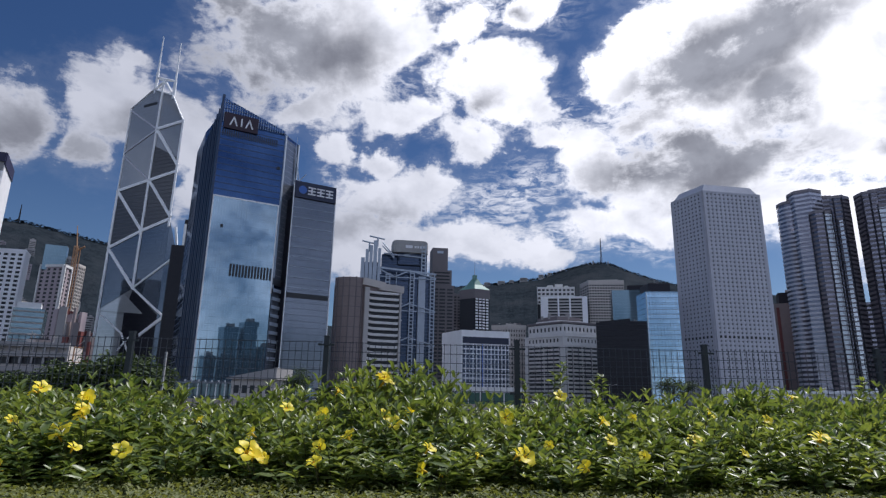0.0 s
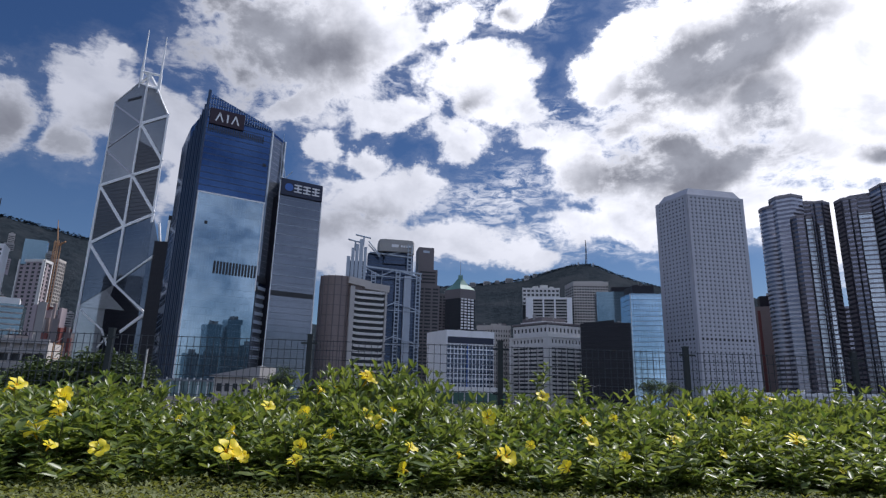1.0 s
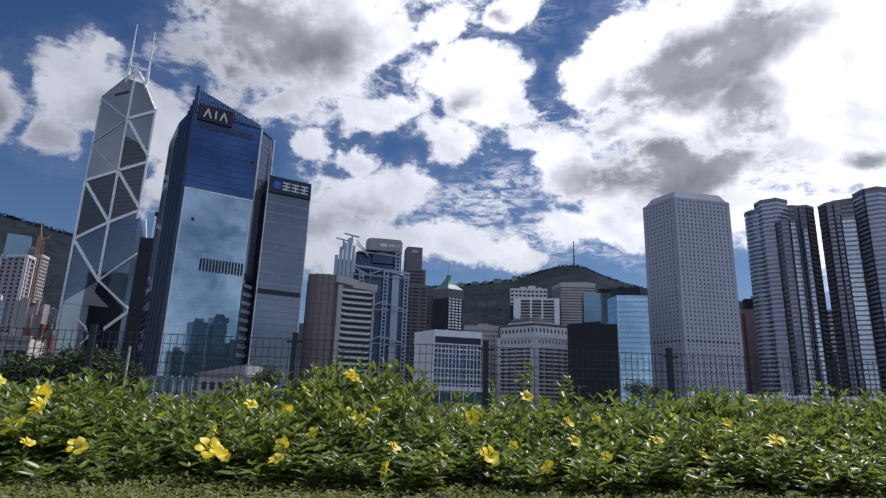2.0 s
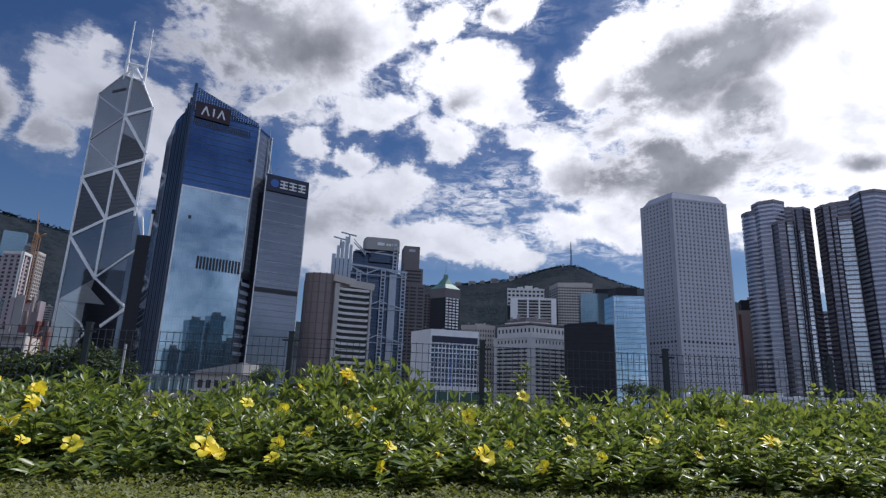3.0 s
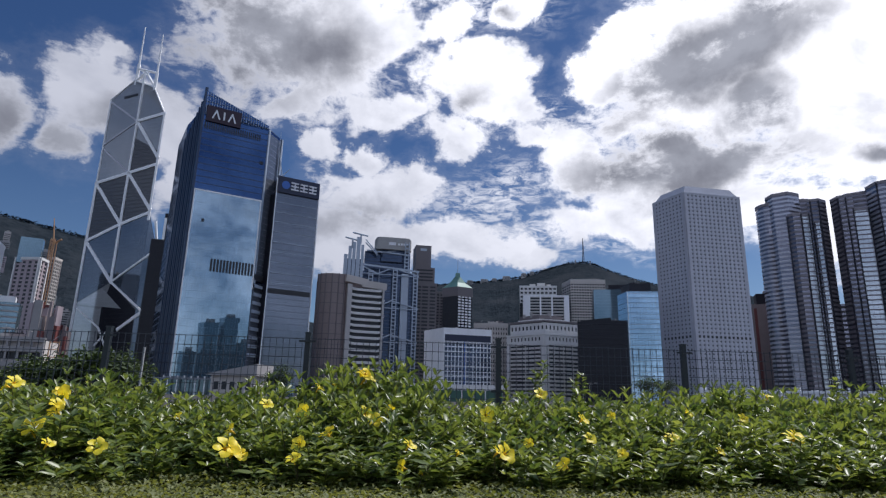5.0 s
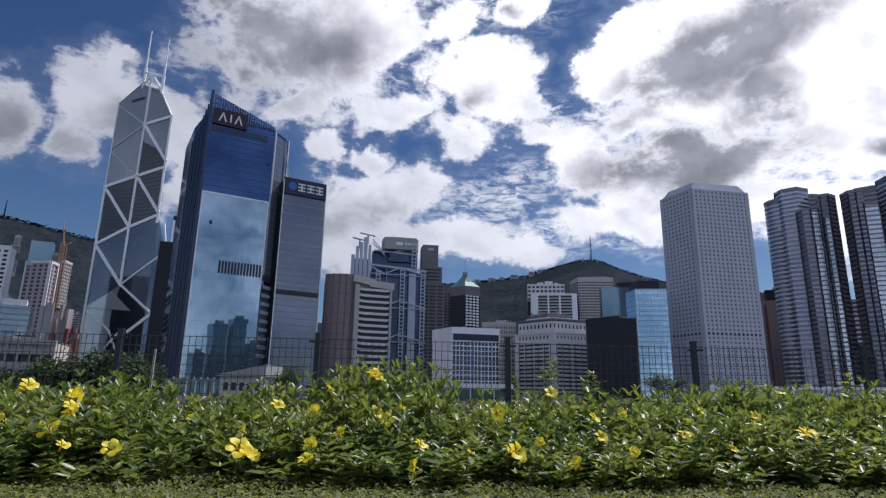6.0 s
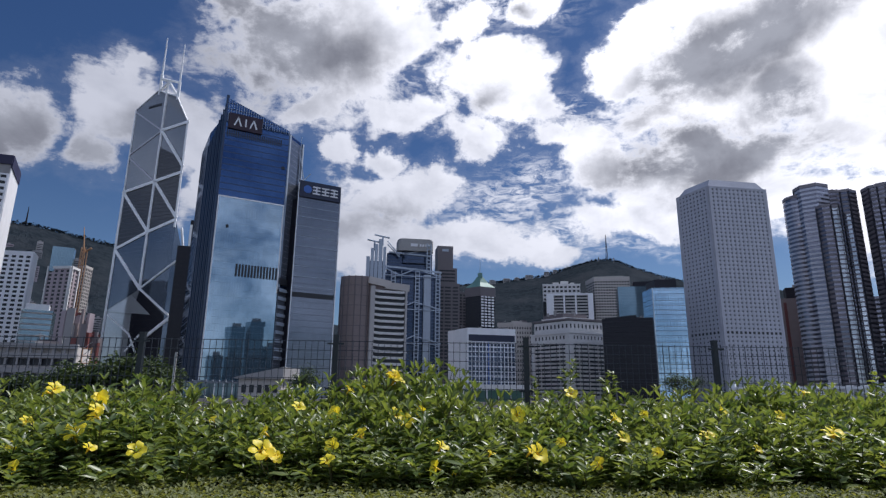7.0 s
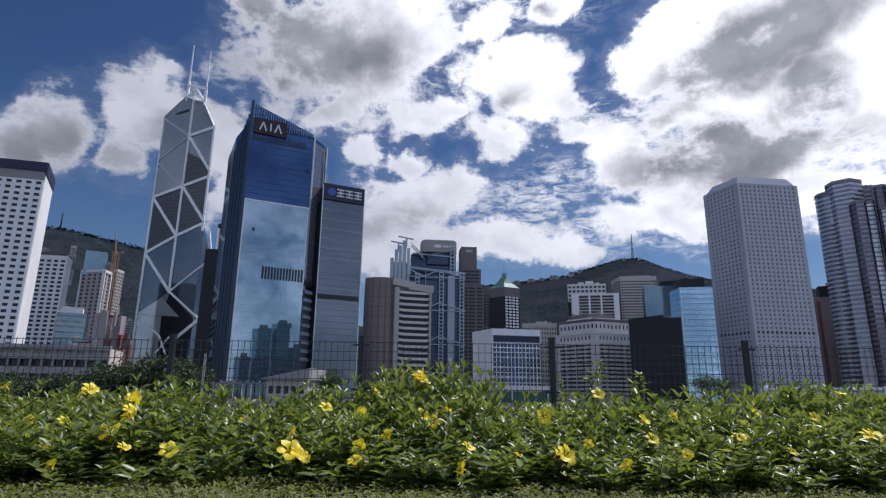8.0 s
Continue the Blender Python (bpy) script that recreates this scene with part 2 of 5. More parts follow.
# the next two tints carry the deep and the bright sky each front reflects
G_AIA_UP = curtain("deep_sky_tinted_glass", (0.06, 0.115, 0.25), (0.035, 0.06, 0.12), 1.5, 4.1, 0.9, band=0.14, tilt=0.003)
G_AIA_LO = curtain("bright_sky_tinted_glass", (0.34, 0.44, 0.51), (0.20, 0.28, 0.34), 1.5, 4.1, 0.9, line=0.03, tilt=0.001, rough=0.015)
G_CCB = curtain("grey_blue_glass", (0.19, 0.21, 0.25), (0.135, 0.145, 0.175), 1.5, 3.9, 0.6, band=0.07, rough=0.1)
# copies of one silver glass; what each facet reflects is set by its tint
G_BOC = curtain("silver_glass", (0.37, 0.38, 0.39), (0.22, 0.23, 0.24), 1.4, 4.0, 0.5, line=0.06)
G_BOCPALE = curtain("silver_glass_bright_reflection", (0.5, 0.52, 0.53), (0.30, 0.31, 0.32), 1.4, 4.0, 0.5, line=0.06)
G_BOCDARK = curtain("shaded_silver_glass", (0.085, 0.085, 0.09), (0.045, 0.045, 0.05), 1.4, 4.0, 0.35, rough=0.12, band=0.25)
G_BOCBLUE = curtain("silver_glass_blue_reflection", (0.13, 0.16, 0.20), (0.07, 0.08, 0.10), 1.4, 4.0, 0.7)
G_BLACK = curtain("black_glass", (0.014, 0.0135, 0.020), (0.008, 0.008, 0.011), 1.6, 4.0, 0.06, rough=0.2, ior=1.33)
G_CHATER = curtain("sky_blue_glass", (0.38, 0.53, 0.66), (0.10, 0.16, 0.24), 2.4, 4.0, 0.9, line=0.09)
G_TEAL = curtain("teal_glass", (0.17, 0.25, 0.30), (0.10, 0.14, 0.17), 1.6, 3.6, 0.7)
G_HSBC = curtain("slate_glass", (0.04, 0.06, 0.105), (0.05, 0.07, 0.11), 2.4, 4.0, 0.6, band=0.22)
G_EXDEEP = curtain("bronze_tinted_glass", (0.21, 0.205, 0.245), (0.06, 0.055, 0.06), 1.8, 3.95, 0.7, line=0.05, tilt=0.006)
# the bright reflection of these bays is put into a pale base colour
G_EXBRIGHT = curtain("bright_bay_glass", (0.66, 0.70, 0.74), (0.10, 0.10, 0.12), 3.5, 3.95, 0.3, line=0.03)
M_SILVER = solid("silver_spandrel", (0.56, 0.56, 0.63), 0.4, 0.3)
M_BRONZE = solid("bronze_granite_spandrel", (0.235, 0.21, 0.23), 0.45)


# ---------------------------------------------------------------- building tools
def P(az, d):
    """Plan point at azimuth az (degrees, right of north) and distance d."""
    return Vector((d * math.sin(radians(az)), d * math.cos(radians(az))))


def thing(name, label, category, at=(0, 0, 0), group="", kind=""):
    ob = new(name)
    ob.location = at
    ob.empty_display_size = 0.2
    return tagged(ob, label, category, group, kind)


def mesh_object(name, bm, mat, parent, label=""):
    me = bpy.data.meshes.new(name)
    bm.normal_update()
    bm.to_mesh(me)
    bm.free()
    me.materials.append(mat)
    return link(name, me, parent, label)


def link(name, me, parent, label=""):
    ob = new(name, me)
    if parent is not None:
        ob.parent = parent
        ob.matrix_parent_inverse = parent.matrix_basis.inverted()
    if label:
        ob["label"] = label
    return ob


part = mesh_object
CUBES = {}


def cube_mesh(mat):
    """A unit cube with softened edges, one for each material."""
    if mat.name not in CUBES:
        bm = bmesh.new()
        bmesh.ops.create_cube(bm, size=1.0)
        me = bpy.data.meshes.new("block_" + mat.name)
        bm.to_mesh(me)
        bm.free()
        me.materials.append(mat)
        CUBES[mat.name] = me
    return CUBES[mat.name]


def add_prism(bm, plan, z0, z1):
    """Adds a prism over the plan; z1 may be one height or one for each corner. UVs in metres along the walls."""
    uv = bm.loops.layers.uv.verify()
    n = len(plan)
    tops = z1 if isinstance(z1, (list, tuple)) else [z1] * n
    lo = [bm.verts.new((p[0], p[1], z0)) for p in plan]
    hi = [bm.verts.new((p[0], p[1], t)) for p, t in zip(plan, tops)]
    run = 0.0
    for i in range(n):
        j = (i + 1) % n
        w = (Vector(plan[j]) - Vector(plan[i])).length
        f = bm.faces.new((lo[i], lo[j], hi[j], hi[i]))
        for l, c in zip(f.loops, ((run, z0), (run + w, z0), (run + w, tops[j]), (run, tops[i]))):
            l[uv].uv = c
        run += w
    for ring in (hi, lo[::-1]):
        f = bm.faces.new(ring)
        for l in f.loops:
            l[uv].uv = (l.vert.co.x, l.vert.co.y)


def prism(name, plan, z0, z1, mat, parent, label=""):
    bm = bmesh.new()
    add_prism(bm, plan, z0, z1)
    bmesh.ops.recalc_face_normals(bm, faces=bm.faces)
    return part(name, bm, mat, parent, label)


def quad_plan(l, n, r):
    """Plan with the visible corners left, near, right and the hidden fourth."""
    return [l, n, r, l + r - n]


def wall_plan(l, r, depth):
    """Plan of a slab whose front runs from l to r."""
    d = (r - l).normalized()
    back = Vector((-d.y, d.x)) * depth
    return [l, r, r + back, l + back]


class Face:
    """A facade from plan point l to r (left to right as seen from outside)."""

    def __init__(self, l, r):
        self.l, self.r = l, r
        self.w = (r - l).length
        self.d = (r - l).normalized()
        self.n = Vector((self.d.y, -self.d.x))

    def at(self, s, out=0.0):
        return self.l + self.d * s + self.n * out

    def matrix(self, s, z, out):
        p = self.at(s, out)
        return Matrix(((self.d.x, -self.n.x, 0, p.x), (self.d.y, -self.n.y, 0, p.y), (0, 0, 1, z), (0, 0, 0, 1)))

    def box(self, name, parent, mat, s0, s1, z0, z1, o0, o1, label=""):
        """A block from s0 to s1 along the wall, z0 to z1 up, o0 to o1 out from it."""
        ob = link(name, cube_mesh(mat), parent, label)
        m = self.matrix((s0 + s1) / 2, (z0 + z1) / 2, (o0 + o1) / 2)
        ob.matrix_basis = m @ Matrix.Diagonal((max(s1 - s0, 0.01), max(abs(o1 - o0), 0.01), max(z1 - z0, 0.01), 1))
        return ob

    def panel(self, name, parent, mat, s0, s1, z0, z1, o0, o1, label=""):
        """A curtain-wall slab with UVs in metres."""
        return prism(name, [self.at(s0, o1), self.at(s1, o1), self.at(s1, o0), self.at(s0, o0)], z0, z1, mat, parent, label)

    def bar(self, name, parent, mat, s0, z0, s1, z1, width, o0, o1, label=""):
        """A straight member on the wall from (s0, z0) to (s1, z1)."""
        run = Vector((s1 - s0, z1 - z0))
        ang = math.atan2(run.y, run.x)
        ob = link(name, cube_mesh(mat), parent, label)
        m = self.matrix((s0 + s1) / 2, (z0 + z1) / 2, (o0 + o1) / 2) @ Matrix.Rotation(-ang, 4, "Y")
        ob.matrix_basis = m @ Matrix.Diagonal((run.length + width * 0.6, abs(o1 - o0), width, 1))
        return ob

    def grid(self, parent, mat, z0, z1, cols, rows, pier, band, out=0.5, s0=0.0, s1=None, names=("pier", "spandrel"), ends=True):
        """Piers and spandrels that stand proud of the glass and leave the windows between them."""
        s1 = self.w if s1 is None else s1
        dw, dh = (s1 - s0) / cols, (z1 - z0) / rows
        for i in range(cols + 1):
            c = s0 + i * dw
            a, b = max(s0, c - pier / 2), min(s1, c + pier / 2)
            self.box(names[0], parent, mat, a, b, z0, z1, 0.0, out)
        for j in range(rows + 1):
            c = z0 + j * dh
            self.box(names[1], parent, mat, s0, s1, max(z0, c - band / 2), min(z1, c + band / 2), 0.0, out - 0.08)


def axis_block(name, parent, mat, x, y, z0, z1, w, dpt, label="", turn=0.0):
    ob = link(name, cube_mesh(mat), parent, label)
    ob.matrix_basis = pose(x, y, (z0 + z1) / 2, 0, 0, turn) @ Matrix.Diagonal((w, dpt, z1 - z0, 1))
    return ob


def rod(name, parent, mat, a, b, r, r2=None, sides=6, label=""):
    """A round bar from a to b, tapering to r2."""
    a, b = Vector(a), Vector(b)
    bm = bmesh.new()
    bmesh.ops.create_cone(bm, cap_ends=True, segments=sides, radius1=r, radius2=r if r2 is None else r2, depth=(b - a).length)
    bmesh.ops.transform(bm, matrix=Matrix.Translation((a + b) / 2) @ (b - a).to_track_quat("Z", "Y").to_matrix().to_4x4(), verts=bm.verts)
    return part(name, bm, mat, parent, label)


# ---------------------------------------------------------------- ground and hills
def rise(tan_el, d):
    """Height of what is seen at that slope from the eye at distance d."""
    return EYE + tan_el * d


M_ASPHALT = solid("asphalt", (0.06, 0.06, 0.062), 0.9, grain=2.0, coarse=0.1, bump=0.2, ior=1.15)
M_SOIL = solid("lawn_soil", (0.05, 0.055, 0.03), 0.95, grain=30.0, coarse=2.0, vary=0.3, bump=0.5, ior=1.1)


def forest():
    m, N = material("hazy_wooded_hillside")
    pos = N.add("ShaderNodeNewGeometry").outputs["Position"]
    a, b = N.noise(pos, 0.06, 6.0, 0.7), N.noise(pos, 0.006, 4.0)
    # distance haze and cloud shade are mixed into these dark bluish greens
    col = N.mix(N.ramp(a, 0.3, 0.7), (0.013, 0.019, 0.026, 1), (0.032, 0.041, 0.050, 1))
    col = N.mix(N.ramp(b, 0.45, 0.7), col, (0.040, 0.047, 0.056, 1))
    bn = N.add("ShaderNodeBump")
    bn.inputs["Strength"].default_value, bn.inputs["Distance"].default_value = 1.0, 8.0
    N.put(bn.inputs["Height"], a)
    finish(N, col, 1.0, 0.0, bn.outputs[0], 1.04)
    return m


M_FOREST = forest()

bm = bmesh.new()
bmesh.ops.create_grid(bm, x_segments=8, y_segments=8, size=4600)
ground = tagged(mesh_object("ground", bm, M_ASPHALT, None), "dark asphalt ground reaching to the hills", "ground", kind="structure")
ground.location.z = -0.02
bm = bmesh.new()
bmesh.ops.create_grid(bm, x_segments=40, y_segments=24, size=1.0)
for v in bm.verts:
    v.co.x, v.co.y = v.co.x * 14, v.co.y * 5.5 + 2.5
    v.co.z = 0.03 * noise.noise(v.co * 0.8)
lawn = tagged(mesh_object("lawn", bm, M_SOIL, None), "dark soil strip under the shrubs and ground cover", "lawn", kind="structure")


def hill(name, ridge, d0, d1, label):
    """A wooded slope that rises from d0 to its ridge at d1; ridge: azimuth and slope of the skyline."""
    az = [r[0] for r in ridge]
    te = [r[1] for r in ridge]
    bm = bmesh.new()
    rows = []
    na, nd = 150, 26
    for i in range(na + 1):
        a = az[0] + (az[-1] - az[0]) * i / na
        top = float(np.interp(a, az, te))
        col = []
        for j in range(nd + 1):
            f = j / nd
            d = d0 + (d1 - d0) * min(f, 0.86) / 0.86 + max(0.0, f - 0.86) * 3500
            h = rise(top, d1) * (min(f, 0.86) / 0.86) ** 1.15
            if f > 0.86:
                h *= 1 - ((f - 0.86) / 0.14) ** 2
            p = P(a, d)
            h += (noise.fractal(Vector((p.x, p.y, 0)) / 160, 1.0, 2.0, 4) * 30 * min(f, 1 - min(f, 0.86) / 0.9) + noise.noise(Vector((p.x, p.y, 3)) / 14) * 4.0 * min(1, f * 3)) * (h > 1)
            col.append(bm.verts.new((p.x, p.y, max(h, -1))))
        rows.append(col)
    for i in range(na):
        for j in range(nd):
            f = bm.faces.new((rows[i][j], rows[i + 1][j], rows[i + 1][j + 1], rows[i][j + 1]))
            f.smooth = True
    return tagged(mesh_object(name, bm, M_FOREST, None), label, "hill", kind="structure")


RIDGE_PEAK = ((-3, 0.15), (2, 0.18), (4.3, 0.191), (6.5, 0.194), (9.8, 0.200), (12.5, 0.207), (15.2, 0.221), (17.2, 0.2295), (18.4, 0.230), (19.4, 0.226), (20.85, 0.213), (23.2, 0.197), (25, 0.187), (28, 0.178), (34, 0.16), (41, 0.12))
RIDGE_SIDE = ((-47, 0.20), (-41, 0.225), (-37, 0.235), (-34.7, 0.236), (-33.3, 0.236), (-31, 0.230), (-27.9, 0.222), (-24, 0.20), (-18, 0.17), (-10, 0.13), (-4, 0.10))
hill("hill_peak", RIDGE_PEAK, 1000, 2100, "dark green wooded peak with a long sloping ridge")
hill("hill_side", RIDGE_SIDE, 950, 1700, "dark wooded hillside behind the towers")


# ---------------------------------------------------------------- the towers
def bank_tower():
    """Prismatic silver glass tower with white diagonal braces and two masts."""
    A, C, B = P(-27.49, 656), P(-25.1, 620), P(-22.98, 590)
    d = (B - A).normalized()
    away = C.normalized()
    back = C + away * 38
    t = thing("braced_glass_tower", "silver glass skyscraper with white diagonal braces and twin masts", "skyscraper", (C.x, C.y, 0))
    F = Face(A, B)
    sc = (C - A).dot(F.d)
    w = F.w
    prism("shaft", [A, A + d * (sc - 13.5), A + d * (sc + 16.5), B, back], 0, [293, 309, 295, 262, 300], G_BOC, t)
    # glass of the facets; their unlike reflections are put in as unlike tints
    def facet(name, pts, mat, out=0.25):
        bm = bmesh.new()
        uv = bm.loops.layers.uv.verify()
        vs = [bm.verts.new((*F.at(s, out), z)) for s, z in pts]
        f = bm.faces.new(vs)
        for l, (s, z) in zip(f.loops, pts):
            l[uv].uv = (s, z)
        g = bmesh.ops.extrude_face_region(bm, geom=[f])
        for v in g["geom"]:
            if isinstance(v, bmesh.types.BMVert):
                v.co -= Vector((*F.n, 0)) * 0.2
        bmesh.ops.recalc_face_normals(bm, faces=bm.faces)
        part(name, bm, mat, t)
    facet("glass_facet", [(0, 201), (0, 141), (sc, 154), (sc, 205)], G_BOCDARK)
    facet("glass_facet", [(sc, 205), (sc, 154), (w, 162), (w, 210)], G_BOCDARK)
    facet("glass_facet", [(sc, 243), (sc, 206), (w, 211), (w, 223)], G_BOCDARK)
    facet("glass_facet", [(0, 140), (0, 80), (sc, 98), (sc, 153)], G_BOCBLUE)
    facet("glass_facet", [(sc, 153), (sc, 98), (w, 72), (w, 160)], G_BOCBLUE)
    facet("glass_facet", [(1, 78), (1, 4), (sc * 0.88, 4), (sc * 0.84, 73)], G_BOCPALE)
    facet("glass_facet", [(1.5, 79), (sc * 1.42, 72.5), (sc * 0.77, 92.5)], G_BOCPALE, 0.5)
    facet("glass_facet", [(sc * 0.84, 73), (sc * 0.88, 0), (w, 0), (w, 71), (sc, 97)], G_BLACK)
    # the lower shaft to the right
    D = P(-21.88, 590)
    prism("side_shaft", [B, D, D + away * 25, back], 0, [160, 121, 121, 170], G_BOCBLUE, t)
    W = 3.0
    E = Face(A, D)
    wd = (D - A).dot(F.d)
    rods = [((0, 201), (sc, 206), W), ((0, 201), (sc, 154), W), ((0, 141), (sc, 154), W), ((0, 141), (sc, 98), W), ((sc * 0.1, 75), (sc * 0.88, 55), 1.4),
            ((sc, 206), (w, 210), W), ((sc, 261), (w, 263), W), ((sc, 261), (w, 216), W), ((sc, 206), (w, 164), W), ((sc, 154), (w, 162), W),
            ((sc, 98), (wd, 121), 1.7), ((sc, 98), (wd, 70), 1.9), ((sc * 1.42, 53.5), (wd, 68), W), ((sc * 1.40, 34), (wd, 20), W),
            ((sc * 0.82, 40), (sc * 1.18, 54), 1.7), ((sc * 0.85, 56), (sc * 1.14, 38), 1.7)]
    for (s0, z0), (s1, z1), bw in rods:
        F.bar("brace", t, M_BAR, s0, z0, s1, z1, bw, 0.2, 1.0)
    for (s0, z0), (s1, z1) in (((0, 291), (sc, 261)), ((0, 242), (sc, 261)), ((0, 239), (sc, 206))):
        F.bar("brace", t, M_ALU, s0, z0, s1, z1, 1.7, 0.1, 0.6)
    F.bar("edge_strip", t, M_BAR, 0.6, 0, 0.6, 200, 3.0, 0.0, 0.9)
    F.bar("edge_strip", t, M_BAR, 0.4, 200, 0.4, 292, 1.4, 0.0, 0.8)
    F.bar("edge_strip", t, M_BAR, sc, 206, sc, 314, 2.2, 0.0, 1.1)
    F.bar("edge_strip", t, M_BAR, sc, 98, sc, 206, 2.9, 0.0, 1.1)
    F.bar("edge_strip", t, M_BAR, w - 0.8, 155, w - 0.8, 262, 2.4, 0.0, 0.9)
    E.bar("edge_strip", t, M_BAR, E.w - 1.2, 0, E.w - 1.2, 121, 3.2, 0.0, 0.9)
    E.bar("edge_strip", t, M_BAR, w, 155, E.w, 121, 2.2, 0.0, 0.9)
    F.bar("edge_strip", t, M_BAR, 0, 293, sc - 13.5, 309, 0.8, 0.0, 0.7)
    F.bar("edge_strip", t, M_BAR, sc + 16.5, 295, w, 262, 1.0, 0.0, 0.7)
    F.box("plant_louvre", t, M_BLACK, sc * 0.44, sc * 0.86, 290.5, 293.0, 0.0, 0.5)
    # crown frame and the two masts
    sl, sr = sc - 13.0, sc + 15.5
    for sx, zt, zb in ((sl, 372.0, 304.0), (sr, 356.0, 292.0)):
        p = F.at(sx, -1)
        rod("mast", t, M_BAR, (p.x, p.y, zb), (p.x, p.y, zt - 44), 1.5)
        rod("mast", t, M_BAR, (p.x, p.y, zt - 44), (p.x, p.y, zt), 1.0, 0.45)
    for (s0, z0), (s1, z1), r in (((sl, 323), (sr, 312), 1.2), ((sl, 309), (sc, 316), 1.5), ((sr, 296), (sc, 316), 1.5), ((sl, 323), (sc, 315), 0.9), ((sl, 309), (sr, 296), 1.2), ((sc - 5, 306), (sc, 316), 0.7)):
        a, b = F.at(s0, -1), F.at(s1, -1)
        rod("crown_strut", t, M_BAR, (a.x, a.y, z0), (b.x, b.y, z1), r)


def sign_shapes(F, parent, s0, s1, z0, z1, out, kinds, mat):
    """Plain shapes in place of a sign's lettering, spread evenly: t a triangle, b a bar, d a disc, k a square ring with bars."""
    n = len(kinds)
    step = (s1 - s0) / n
    for i, k in enumerate(kinds):
        a, b = s0 + step * (i + 0.08), s0 + step * (i + 0.92)
        c = (a + b) / 2
        th = (z1 - z0) * 0.17
        if k == "t":
            F.bar("sign_shape", parent, mat, a, z0, c, z1, th, out, out + 0.3)
            F.bar("sign_shape", parent, mat, c, z1, b, z0, th, out, out + 0.3)
        elif k == "b":
            F.box("sign_shape", parent, mat, c - th / 2, c + th / 2, z0, z1, out, out + 0.3)
        elif k == "k":
            F.box("sign_shape", parent, mat, a, b, z1 - th, z1, out, out + 0.3)
            F.box("sign_shape", parent, mat, a, b, z0, z0 + th, out, out + 0.3)
            F.box("sign_shape", parent, mat, a, b, (z0 + z1 - th) / 2, (z0 + z1 + th) / 2, out, out + 0.3)
            F.box("sign_shape", parent, mat, c - th / 2, c + th / 2, z0 + th, z1 - th, out, out + 0.28)
        elif k == "d":
            bm = bmesh.new()
            bmesh.ops.create_cone(bm, cap_ends=True, segments=20, radius1=(z1 - z0) / 2, radius2=(z1 - z0) / 2, depth=0.3)
            bmesh.ops.transform(bm, matrix=F.matrix(c, (z0 + z1) / 2, out + 0.15) @ Matrix.Rotation(radians(90), 4, "X"), verts=bm.verts)
            part("sign_shape", bm, M_SIGNBLUE, parent)


